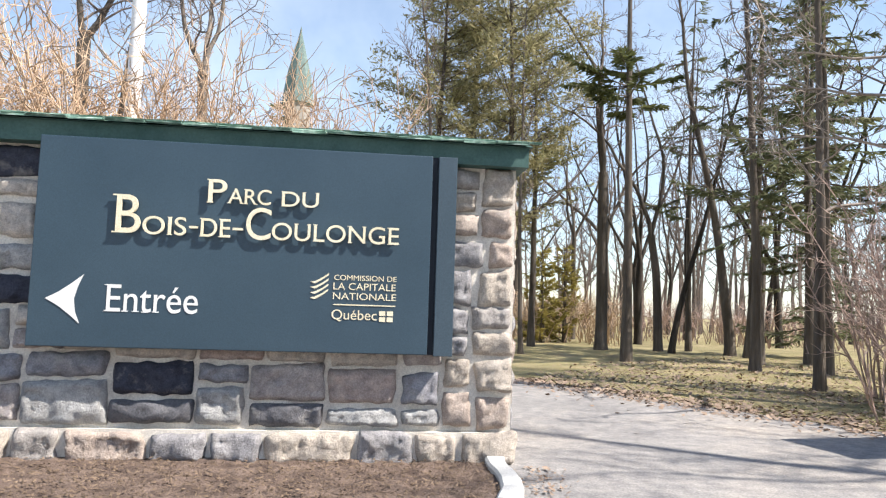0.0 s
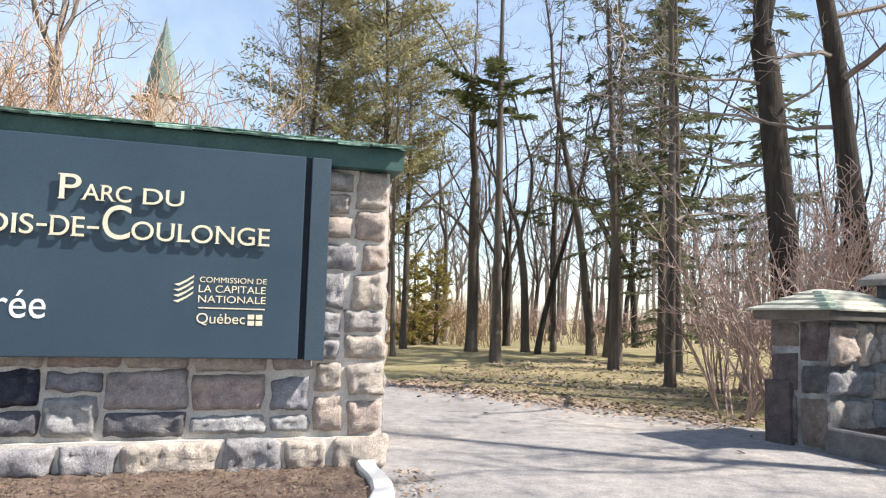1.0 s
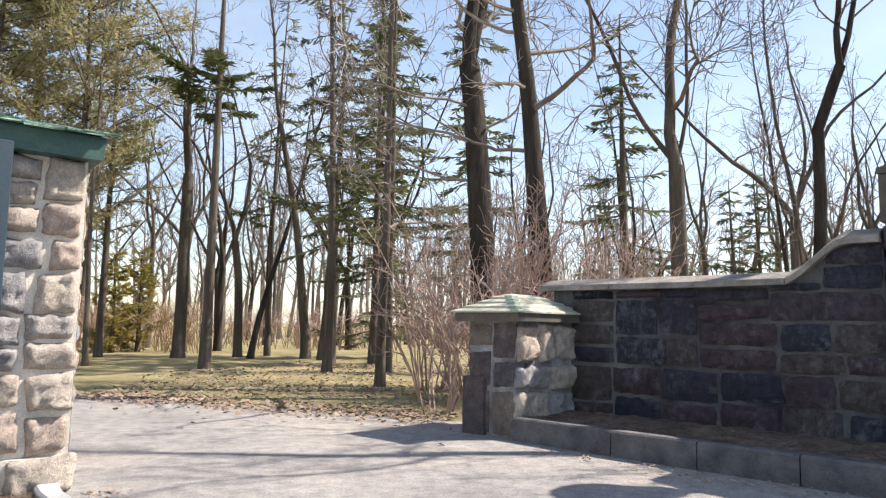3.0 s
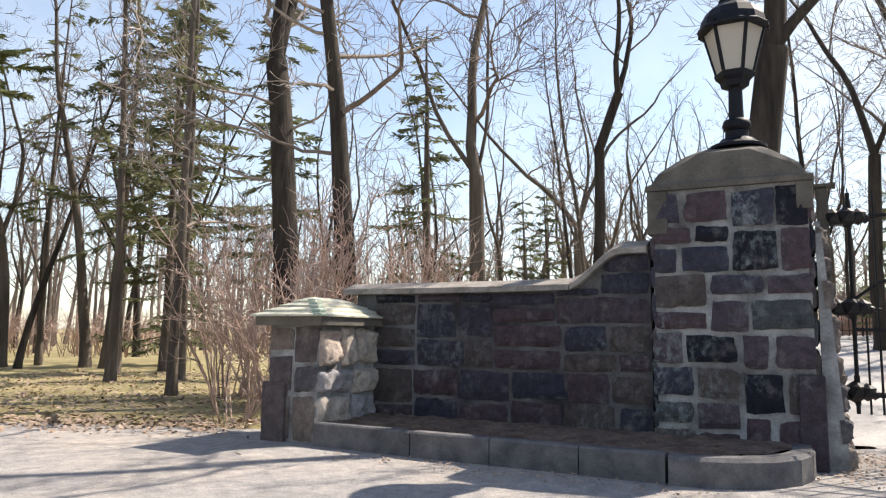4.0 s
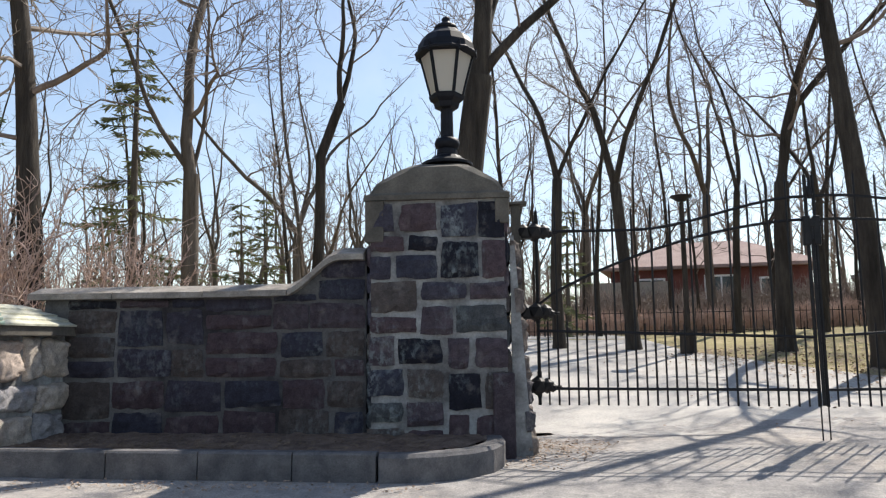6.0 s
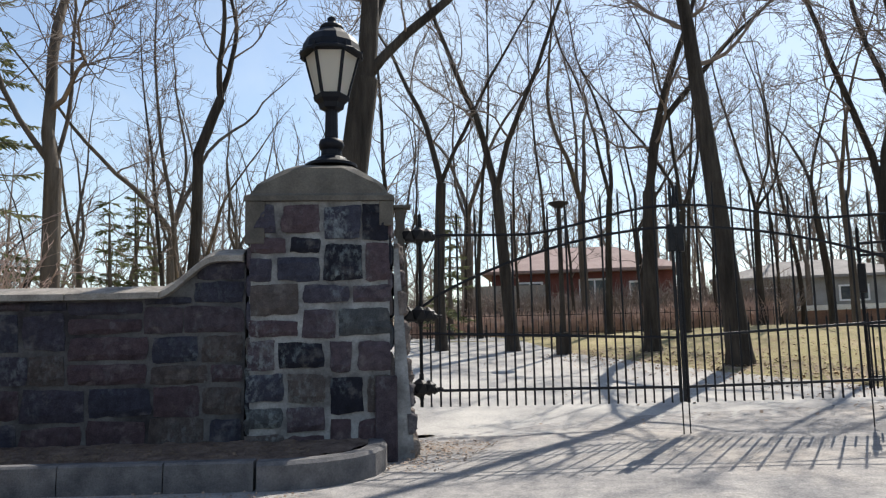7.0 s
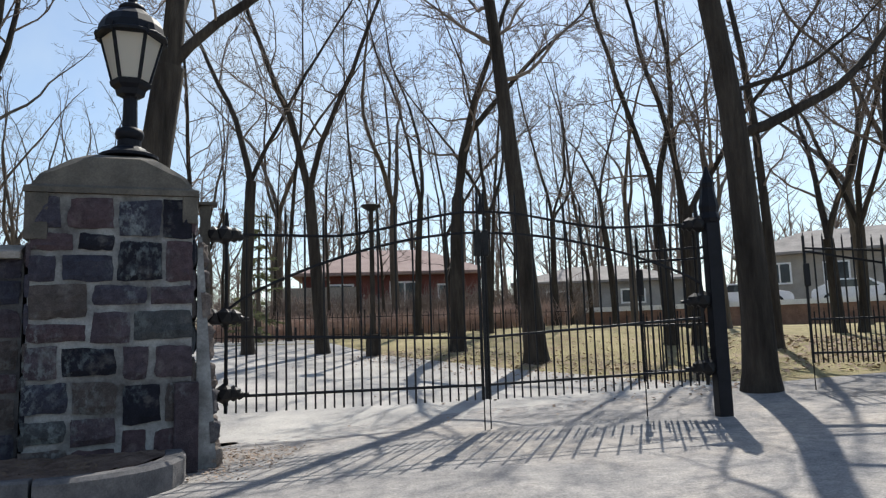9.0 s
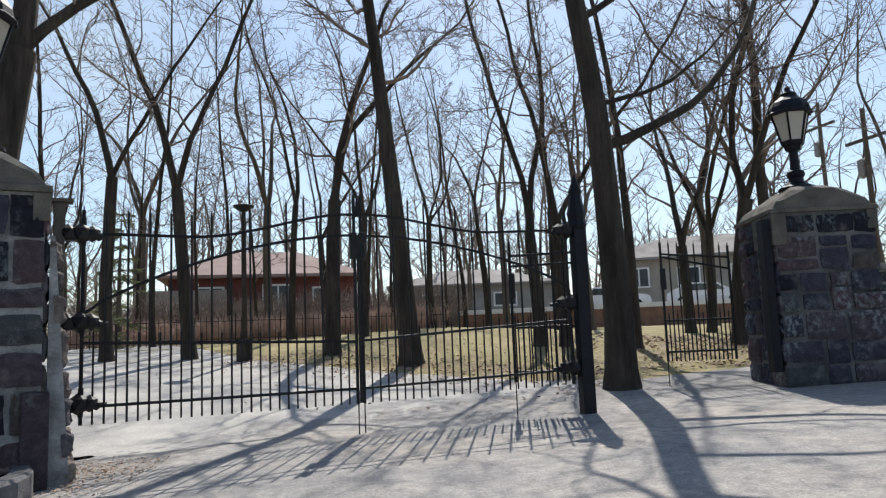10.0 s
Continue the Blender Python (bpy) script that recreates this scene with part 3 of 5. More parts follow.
def chips(name, spots, seed, material, label, m, z):
    """Loose bark chips scattered over a bed."""
    rng = random.Random(seed)
    verts, faces = [], []
    for x0, x1, y0, y1, n in spots:
        for _ in range(n):
            c = Vector((rng.uniform(x0, x1), rng.uniform(y0, y1), z + rng.uniform(0.0, 0.025)))
            a, l, w = rng.uniform(0, 6.28), rng.uniform(0.008, 0.03), rng.uniform(0.004, 0.011)
            d, e = Vector((math.cos(a), math.sin(a), rng.uniform(-0.5, 0.5))) * l, Vector((-math.sin(a), math.cos(a), rng.uniform(-0.5, 0.5))) * w
            k = len(verts)
            verts += [c - d, c + e, c + d, c - e, c + Vector((0, 0, w * 0.8))]
            faces += [(k, k + 1, k + 4), (k + 1, k + 2, k + 4), (k + 2, k + 3, k + 4), (k + 3, k, k + 4)]
    ob = raw(name, [tuple(v) for v in verts], faces, material, None, m=m)
    return tagged(ob, label, "bark chips", kind="stuff")


chips("bark_chips", [(-5.2, -0.3, -1.6, -0.1, 3400)], 5, DARK_LEAF, "loose brown bark chips on the planting bed", SIGN_M, 0.03)


# ---- pale concrete edging that curls round the end of the bed ----
def sweep(name, pts, w, h, z0, mat, parent, label="", bevel=0.02):
    """A kerb length: a chamfered section carried along points in plan."""
    bm = bmesh.new()
    rings = []
    for i, p in enumerate(pts):
        a, b = Vector(pts[max(i - 1, 0)]), Vector(pts[min(i + 1, len(pts) - 1)])
        t = (b - a).normalized()
        n = Vector((-t.y, t.x))
        c = Vector(p)
        sec = [(-w / 2, z0), (-w / 2, h - bevel), (-w / 2 + bevel, h), (w / 2 - bevel, h), (w / 2, h - bevel), (w / 2, z0)]
        rings.append([bm.verts.new((*(c + n * s), z)) for s, z in sec])
    for r, q in zip(rings, rings[1:]):
        for i in range(6):
            bm.faces.new((r[i], r[(i + 1) % 6], q[(i + 1) % 6], q[i]))
    bm.faces.new(rings[0])
    bm.faces.new(rings[-1][::-1])
    return part(name, bm, mat, parent, label)


edging = thing("bed_edging", Matrix.Identity(4), "pale curved concrete edging at the end of the planting bed", "kerb", kind="structure")
sweep("edging_stone", [(0.52, 6.60), (0.49, 6.42), (0.50, 6.2), (0.54, 5.95), (0.56, 5.7), (0.55, 5.4), (0.48, 5.05)], 0.17, 0.085, -0.05, CONCRETE, edging)
sweep("edging_stone", [(0.475, 5.035), (0.3, 4.75), (-0.1, 4.55), (-0.7, 4.45), (-1.6, 4.33), (-3.6, 4.1), (-7, 3.7)], 0.17, 0.08, -0.05, CONCRETE, edging)

# ---- low pier, curved wing wall and gate pillar ----
WING_O, WING_D = (5.53, 7.07, 0.0), (0.26, -0.966)
WING_M = along(WING_O, WING_D)
pier = thing("end_pier", WING_M, "low granite end pier with a lichen-covered shingle roof", "pier")
part("core", boxm(-0.76, -0.02, 0.02, 1.3, -0.05, 1.44), MORTAR_B, pier)
# Shaded front in darker granite, sunlit flank in paler: light put into their colours.
stone_face(pier, Matrix.Translation((-0.78, 0, 0)), 0.77, 1.42, 21, STONE_C, rows=(0.3, 0.6), cols=(0.3, 0.5), proud=0.014, joint=0.04)
part("corner_block", boxm(-0.82, -0.47, -0.05, 0.3, -0.05, 0.72, bevel=0.015), STONE_C, pier, "smooth dark corner block")
stone_face(pier, pose(0, 0, 0, 0, 0, 90), 1.3, 1.42, 22, STONE_D, rows=(0.36, 0.62), cols=(0.42, 0.75), proud=0.07, joint=0.03)
part("fascia", boxm(-0.90, 0.12, -0.12, 1.42, 1.42, 1.53, bevel=0.008), CAPSTONE, pier, "weathered brown fascia")


def hip_course(x0, x1, y0, y1, z0, z1, i0, i1):
    """One course of the hipped roof, between the insets i0 and i1."""
    bm = bmesh.new()
    lo = [bm.verts.new(p) for p in ((x0 + i0, y0 + i0, z0), (x1 - i0, y0 + i0, z0), (x1 - i0, y1 - i0, z0), (x0 + i0, y1 - i0, z0))]
    md = [bm.verts.new((v.co.x, v.co.y, z0 + 0.022)) for v in lo]
    hi = [bm.verts.new(p) for p in ((x0 + i1, y0 + i1, z1), (x1 - i1, y0 + i1, z1), (x1 - i1, y1 - i1, z1), (x0 + i1, y1 - i1, z1))]
    for a, b in ((lo, md), (md, hi)):
        for i in range(4):
            bm.faces.new((a[i], a[(i + 1) % 4], b[(i + 1) % 4], b[i]))
    bm.faces.new(lo[::-1])
    bm.faces.new(hi)
    return bm


for i in range(4):
    part("shingle_course", hip_course(-0.95, 0.15, -0.17, 1.47, 1.53 + 0.062 * i, 1.60 + 0.062 * i, 0.125 * i, 0.125 * i + 0.15), SLATE_ROOF, pier, "pale lichen-covered shingle course")
hipbm = bmesh.new()
for k in range(5):
    t = k / 5
    box(hipbm, 0.15 - 0.5 * t - 0.11, 0.15 - 0.5 * t + 0.02, -0.17 + 0.5 * t - 0.02, -0.17 + 0.5 * t + 0.11, 1.535 + 0.225 * t, 1.572 + 0.235 * t, bevel=0.012)
part("hip_cap", hipbm, VERDIGRIS, pier, "verdigris copper hip cap")

wing = thing("wing_wall", WING_M, "dark granite wing wall with a sloped pale stone coping", "wall", kind="structure")


def wing_top(x):
    return 1.86 + 0.42 * smoothstep(2.72, 3.42, x)


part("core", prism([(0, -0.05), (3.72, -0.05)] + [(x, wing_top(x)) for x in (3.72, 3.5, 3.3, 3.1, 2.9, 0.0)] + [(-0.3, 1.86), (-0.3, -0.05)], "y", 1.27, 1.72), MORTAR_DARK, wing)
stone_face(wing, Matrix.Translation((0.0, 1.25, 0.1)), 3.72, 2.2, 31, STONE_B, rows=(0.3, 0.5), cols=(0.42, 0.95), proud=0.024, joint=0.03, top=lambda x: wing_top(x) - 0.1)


def coping_run(xs, y0, y1, lip, rise):
    """Saddle-backed coping that follows the wing wall's top."""
    bm = bmesh.new()
    rings = []
    for x in xs:
        z = wing_top(x)
        rings.append([bm.verts.new(p) for p in ((x, y0, z), (x, y0, z + lip), (x, (y0 + y1) / 2 - 0.08, z + lip + rise), (x, (y0 + y1) / 2 + 0.08, z + lip + rise), (x, y1, z + lip), (x, y1, z))])
    for a, b in zip(rings, rings[1:]):
        for i in range(6):
            bm.faces.new((a[i], a[(i + 1) % 6], b[(i + 1) % 6], b[i]))
    bm.faces.new(rings[0])
    bm.faces.new(rings[-1][::-1])
    return bm


for a, b in ((-0.45, 0.62), (0.63, 1.75), (1.76, 2.78)):
    part("coping_stone", coping_run([a, b], 1.14, 1.84, 0.07, 0.09), CAPSTONE_PALE, wing, "pale saddleback coping stone")
part("coping_stone", coping_run([2.79 + 0.07 * i for i in range(14)], 1.14, 1.84, 0.07, 0.1), CAPSTONE_PALE, wing, "pale coping stone that sweeps up to the pillar")


def lantern(m, label):
    """A black post-top lantern: stepped base, turned stem, six frosted panes and a domed roof."""
    th = thing("lantern", m, label, "lantern", "gate pillar lanterns")
    part("base", lathe([(0.30, 0), (0.30, 0.03), (0.24, 0.06), (0.20, 0.075), (0.17, 0.11), (0.125, 0.13), (0.12, 0.2)], 20), IRON_BLUE, th, smooth=False)
    part("collar", lathe([(0.10, 0.19), (0.135, 0.22), (0.15, 0.27), (0.135, 0.32), (0.09, 0.34)], 20), IRON_BLUE, th, smooth=True)
    part("stem", lathe([(0.085, 0.33), (0.078, 0.36), (0.072, 0.66), (0.085, 0.69)], 12), IRON_BLUE, th)
    part("cradle", lathe([(0.08, 0.68), (0.14, 0.70), (0.155, 0.76), (0.20, 0.80), (0.215, 0.85), (0.20, 0.86)], 6), IRON_BLUE, th)
    r0, r1, z0, z1 = 0.19, 0.31, 0.86, 1.33
    for i in range(6):
        a, b = math.pi * i / 3, math.pi * (i + 1) / 3
        q = [(r0 * math.cos(a), r0 * math.sin(a), z0), (r0 * math.cos(b), r0 * math.sin(b), z0), (r1 * math.cos(b), r1 * math.sin(b), z1), (r1 * math.cos(a), r1 * math.sin(a), z1)]
        bm = bmesh.new()
        o = [bm.verts.new(p) for p in q]
        s = [bm.verts.new((p[0] * 0.97, p[1] * 0.97, p[2])) for p in q]
        bm.faces.new(o)
        bm.faces.new(s[::-1])
        for k in range(4):
            bm.faces.new((o[k], s[k], s[(k + 1) % 4], o[(k + 1) % 4]))
        part("pane", bm, LAMP_GLASS, th, "frosted white glass pane")
        lo, hi = Vector(q[0]), Vector(q[3])
        n = Vector((math.cos(a), math.sin(a), 0)) * 0.016
        t = Vector((-math.sin(a), math.cos(a), 0)) * 0.016
        bm = bmesh.new()
        v = [bm.verts.new(c + s1 * n + s2 * t) for c in (lo, hi) for s1, s2 in ((-1, -1), (1, -1), (1, 1), (-1, 1))]
        for f in ((0, 1, 2, 3), (7, 6, 5, 4), (0, 4, 5, 1), (1, 5, 6, 2), (2, 6, 7, 3), (3, 7, 4, 0)):
            bm.faces.new([v[k] for k in f])
        part("rib", bm, IRON_BLUE, th)
        spur = boxm(-0.012, 0.012, -0.012, 0.012, 0, 0.11)
        part("spur", spur, IRON_BLUE, th, m=pose(0.355 * math.cos(a), 0.355 * math.sin(a), 1.31))
    part("roof", lathe([(0.31, 1.325), (0.375, 1.33), (0.38, 1.355), (0.35, 1.38), (0.335, 1.46), (0.285, 1.55), (0.19, 1.62), (0.17, 1.64), (0.15, 1.66)], 12, turn=0.26), IRON_BLUE, th)
    part("finial", lathe([(0.12, 1.655), (0.15, 1.68), (0.13, 1.72), (0.06, 1.75), (0.045, 1.79), (0.055, 1.81), (0.01, 1.85)], 12), IRON_BLUE, th, smooth=True)
    return th


def pillar(m, w, d, h, seed, label, rise=0.5, mortar=None):
    """A square gate pillar: granite blocks round a core, and a moulded cap with scooped corners."""
    th = thing("gate_pillar", m, label, "pillar", "gate pillars")
    part("core", boxm(0.03, w - 0.03, 0.03, d - 0.03, -0.1, h), mortar or MORTAR_B, th)
    kw = dict(rows=(0.26, 0.52), cols=(0.34, 0.74), proud=0.026, joint=0.042)
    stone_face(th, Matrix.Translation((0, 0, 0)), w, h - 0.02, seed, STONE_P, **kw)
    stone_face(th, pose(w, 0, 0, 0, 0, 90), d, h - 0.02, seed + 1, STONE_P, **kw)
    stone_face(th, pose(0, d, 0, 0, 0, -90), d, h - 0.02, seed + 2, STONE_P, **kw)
    o = 0.035
    bm = bmesh.new()
    rings = []
    k = rise / 0.53
    prof = [(-o, -o, h), (-o, -o, h + 0.06), (0.03, 0.0, h + 0.09 * k), (0.1, 0.015, h + 0.21 * k), (0.14, 0.02, h + 0.25 * k), (0.38, 0.05, h + 0.41 * k), (0.50, 0.36, h + 0.52 * k), (0.56, 0.42, h + 0.53 * k)]
    for i, (ix, iy, z) in enumerate(prof):
        c = 0.0005 if i < 2 else (0, 0, 0.03, 0.06, 0.12, 0.2, 0.1, 0.08)[i]
        x0, x1, y0, y1 = ix, w - ix, iy, d - iy
        rings.append([bm.verts.new((x, y, z)) for x, y in ((x0 + c, y0), (x1 - c, y0), (x1, y0 + c * 0.6), (x1, y1 - c * 0.6), (x1 - c, y1), (x0 + c, y1), (x0, y1 - c * 0.6), (x0, y0 + c * 0.6))])
    for a, b in zip(rings, rings[1:]):
        for i in range(8):
            bm.faces.new((a[i], a[(i + 1) % 8], b[(i + 1) % 8], b[i]))
    bm.faces.new(rings[-1])
    bm.faces.new(rings[0][::-1])
    bmesh.ops.remove_doubles(bm, verts=bm.verts, dist=0.0005)
    part("cap", bm, CAPSTONE, th, "weathered brown moulded cap stone")
    # shoulder blocks under the cap, cut smooth
    part("shoulder", boxm(-0.022, 0.2, -0.022, d * 0.5, h - 0.5, h - 0.002, bevel=0.014), CAPSTONE, th, "smooth-cut shoulder stone")
    part("shoulder", boxm(w - 0.14, w + 0.022, -0.022, d * 0.5, h - 0.3, h - 0.002, bevel=0.014), CAPSTONE, th, "smooth-cut shoulder stone")
    return th


PIL_W, PIL_D = 1.66, 1.2
LEFT_PILLAR = WING_M @ Matrix.Translation((3.74, 1.18, 0))
pillar(LEFT_PILLAR, PIL_W, PIL_D, 2.98, 41, "tall dark granite gate pillar with a moulded cap", 0.53)
lantern(LEFT_PILLAR @ Matrix.Translation((PIL_W / 2 + 0.09, PIL_D / 2 - 0.05, 3.505)) @ Matrix.Scale(1.08, 4), "black iron lantern with frosted panes on a gate pillar")
batter = thing("pillar_batter", LEFT_PILLAR, "rough sunlit granite flank that widens towards the ground", "pillar flank")
part("core", prism([(PIL_W + 0.024, -0.1), (PIL_W + 0.25, -0.1), (PIL_W + 0.07, 2.55), (PIL_W + 0.024, 2.55)], "y", 0.12, PIL_D), MORTAR_B, batter)
slope = Vector((-0.18, 0, 2.65)).normalized()
flank = Matrix.Identity(4)
flank.col[0][:3], flank.col[1][:3], flank.col[2][:3], flank.col[3][:3] = (0, 1, 0), (-slope.z, 0, slope.x), slope, (PIL_W + 0.25, 0.1, -0.08)
stone_face(batter, flank, PIL_D - 0.1, 2.6, 44, STONE_C, rows=(0.26, 0.46), cols=(0.34, 0.6), proud=0.06, joint=0.03)
part("plinth_stone", boxm(5.2, 5.45, 1.12, 2.3, 0.0, 0.95, bevel=0.02), STONE_B, None)
plinth = bpy.context.scene.objects["plinth_stone"]
plinth.matrix_world = WING_M
tagged(plinth, "smooth dark granite guard stone at the pillar foot", "guard stone")

RIGHT_PILLAR = along((9.5, -7.62, height(9.5, -7.8) - 0.02), (-0.30, -0.954))
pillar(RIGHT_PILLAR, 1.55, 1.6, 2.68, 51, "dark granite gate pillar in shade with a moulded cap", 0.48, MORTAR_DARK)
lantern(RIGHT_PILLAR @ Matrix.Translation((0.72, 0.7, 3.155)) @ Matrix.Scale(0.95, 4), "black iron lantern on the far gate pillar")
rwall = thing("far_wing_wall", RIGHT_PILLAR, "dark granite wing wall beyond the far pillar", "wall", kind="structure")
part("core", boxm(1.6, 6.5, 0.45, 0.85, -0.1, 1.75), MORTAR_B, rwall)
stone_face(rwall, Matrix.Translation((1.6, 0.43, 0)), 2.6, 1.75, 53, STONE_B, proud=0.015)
part("coping", boxm(1.62, 6.5, 0.34, 0.96, 1.752, 1.86, bevel=0.03), CAPSTONE_PALE, rwall, "pale stone coping")

# ---- planter in front of the wing wall ----
kerb = thing("planter_kerb", WING_M, "granite kerb round the mulched planter", "kerb", kind="structure")
KPTS = [(0.02, 0.0), (1.4, -0.10), (2.35, -0.12), (3.3, -0.15), (4.12, -0.17)]
for a, b in zip(KPTS, KPTS[1:]):
    a2, b2 = Vector(a), Vector(b)
    d = (b2 - a2).normalized() * 0.006
    sweep("kerb_stone", [tuple(a2 + d), tuple(a2.lerp(b2, 0.5)), tuple(b2 - d)], 0.17, 0.275, -0.1, KERB, kerb)
sweep("kerb_stone", [(4.14, -0.17), (4.4, -0.16), (4.7, -0.06), (4.95, 0.12), (5.12, 0.36), (5.2, 0.62), (5.22, 0.9), (5.2, 1.15)], 0.22, 0.265, -0.1, KERB, kerb, "rough curved end stone of the kerb", bevel=0.035)
verts, faces = [], []
NX, NY = 70, 22
for j in range(NY + 1):
    for i in range(NX + 1):
        x = 0.02 + 5.15 * i / NX
        y0 = -0.1 * min(1, x / 1.4) - 0.02 if x < 4.1 else -0.1 + 0.9 * ((x - 4.1) / 1.05) ** 2
        y = y0 + (1.27 - y0) * j / NY
        verts.append((x, y, 0.245 + 0.02 * j / NY + 0.03 * noise.noise(Vector((x * 7, y * 7, 3))) + 0.02 * noise.noise(Vector((x * 19, y * 19, 5)))))
for j in range(NY):
    for i in range(NX):
        k = j * (NX + 1) + i
        faces.append((k, k + 1, k + NX + 2, k + NX + 1))
tagged(raw("planter_bed", verts, faces, MULCH, None, m=WING_M), "dark mulch with dead leaves in the planter", "mulch bed", kind="structure")
chips("leaf_litter", [(0.3, 4.6, 0.0, 1.0, 900), (0.2, 0.9, 0.05, 0.3, 160), (1.2, 1.7, 0.05, 0.3, 120), (2.1, 2.6, 0.05, 0.3, 120)], 9, DARK_LEAF, "dead leaves on the planter mulch", WING_M, 0.265)


# ---- wrought iron gate ----
def bar(bm, p, q, r, sides=6):
    p, q = Vector(p), Vector(q)
    z = (q - p).normalized()
    x = z.orthogonal().normalized()
    y = z.cross(x)
    a = [bm.verts.new(p + r * (math.cos(2 * math.pi * i / sides) * x + math.sin(2 * math.pi * i / sides) * y)) for i in range(sides)]
    b = [bm.verts.new(q + r * (math.cos(2 * math.pi * i / sides) * x + math.sin(2 * math.pi * i / sides) * y)) for i in range(sides)]
    for i in range(sides):
        bm.faces.new((a[i], a[(i + 1) % sides], b[(i + 1) % sides], b[i]))
    bm.faces.new(a[::-1])
    bm.faces.new(b)
    return bm


def rail(bm, pts, r):
    for a, b in zip(pts, pts[1:]):
        bar(bm, a, b, r, 5)
    return bm


def gate_leaf(name, p0, p1, n, z_bot, z_low, z_mid, top, arch, spike, label, group, hinges=True, drop=None, mid_pickets=True):
    """A leaf from the hinge p0 to the free end p1: tall pickets, short ones between them, straight and arched rails, stiles."""
    d = Vector((p1[0] - p0[0], p1[1] - p0[1]))
    L = d.length
    th = thing(name, along((p0[0], p0[1], 0), d), label, "gate", group)
    for i in range(n + 1):
        x = L * i / n
        t = x / L
        stile = i in (0, n)
        r = 0.022 if stile else 0.013
        bm = bar(bmesh.new(), (x, 0, z_bot(t)), (x, 0, top(t) + spike(t)), r)
        bar(bm, (x, 0, top(t) + spike(t)), (x, 0, top(t) + spike(t) + 0.05), r * 0.45, 4)
        part("stile" if stile else "picket", bm, IRON, th)
        if i < n and mid_pickets:
            xm = L * (i + 0.5) / n
            bm = bar(bmesh.new(), (xm, 0, z_bot((i + 0.5) / n)), (xm, 0, z_mid((i + 0.5) / n) + 0.12), 0.0115)
            bar(bm, (xm, 0, z_mid((i + 0.5) / n) + 0.12), (xm, 0, z_mid((i + 0.5) / n) + 0.19), 0.004, 4)
            part("short_picket", bm, IRON, th)
    N = 18
    ts = [i / N for i in range(N + 1)]
    part("bottom_rail", rail(bmesh.new(), [(L * t, 0, z_low(t)) for t in ts[::6]], 0.019), IRON, th)
    part("middle_rail", rail(bmesh.new(), [(L * t, 0, z_mid(t)) for t in ts[::6]], 0.019), IRON, th)
    part("top_rail", rail(bmesh.new(), [(L * t, 0, top(t)) for t in ts], 0.019), IRON, th)
    part("arched_rail", rail(bmesh.new(), [(L * t, 0.012, arch(t)) for t in ts], 0.019), IRON, th)
    if hinges:
        for z in (top(0) - 0.02, z_mid(0) + 0.22, z_low(0) + 0.02):
            bm = bar(bmesh.new(), (-0.26, 0, z), (0.02, 0, z), 0.03)
            box(bm, -0.2, 0.03, -0.07, 0.07, z - 0.075, z + 0.075, bevel=0.03)
            for dx, rr in ((-0.16, 0.11), (-0.02, 0.13), (0.09, 0.10), (0.16, 0.06)):
                bmesh.ops.create_icosphere(bm, subdivisions=1, radius=rr, matrix=pose(dx, 0, z + (0.015 if rr > 0.08 else -0.01)))
            bar(bm, (0.1, 0, z), (0.27, 0, z - 0.005), 0.022, 6)
            bar(bm, (0.0, 0, z - 0.13), (0.0, 0, z + 0.19), 0.03, 6)
            part("hinge", bm, IRON, th, "heavy iron hinge")
    if drop is not None:
        bm = bar(bmesh.new(), (L, -0.02, drop), (L, -0.02, z_mid(1)), 0.009)
        part("drop_rod", bm, IRON, th)
        part("lock_case", boxm(L - 0.06, L + 0.03, -0.04, 0.04, top(1) - 0.62, top(1) - 0.25, bevel=0.02), IRON, th, "iron latch case")
    return th


HINGE_L, MID, POST = (8.93, 2.02), (9.85, -1.19), (9.36, -4.10)
sw = lambda t: smoothstep(0.36, 1.0, t)
gate_leaf("gate_leaf", HINGE_L, MID, 14, lambda t: 0.52 - 0.03 * t, lambda t: 0.72 - 0.03 * t, lambda t: 1.43 - 0.11 * t, lambda t: 2.68 + 0.38 * sw(t), lambda t: 1.75 + 1.03 * math.sin(1.45 * t) ** 0.8,
          lambda t: 0.27, "closed black wrought iron gate leaf with arched rails", "park gate leaves", drop=0.09)
gate_leaf("gate_leaf", POST, (9.86, -1.28), 13, lambda t: 0.62 - 0.13 * t, lambda t: 0.82 - 0.13 * t, lambda t: 1.50 - 0.17 * t, lambda t: 2.76 + 0.30 * sw(t), lambda t: 1.95 + 0.82 * math.sin(1.45 * t) ** 0.8,
          lambda t: 0.27, "closed black wrought iron gate leaf with arched rails", "park gate leaves", drop=0.1)
gate_leaf("side_gate_leaf", (9.40, -4.22), (9.82, -3.42), 6, lambda t: 0.66, lambda t: 0.80, lambda t: 1.42, lambda t: 2.45, lambda t: 2.3, lambda t: 0.2, "open black iron side gate leaf", "side gate leaves", drop=0.19, hinges=False)
gate_leaf("side_gate_leaf", (10.85, -7.75), (11.16, -6.64), 8, lambda t: 0.76, lambda t: 0.92, lambda t: 1.45, lambda t: 2.5 + 0.1 * t, lambda t: 2.3 + 0.25 * t, lambda t: 0.2, "open black iron side gate leaf by the far pillar", "side gate leaves", drop=0.34, hinges=False)
MIDP = thing("gate_latch", pose(9.86, -1.24, 0), "black iron latch and crest where the gate leaves meet", "latch")
bm = boxm(-0.04, 0.04, -0.11, 0.11, 2.66, 2.78, bevel=0.02)
box(bm, -0.03, 0.03, -0.06, 0.06, 2.5, 2.665, bevel=0.015)
part("case", bm, IRON, MIDP)
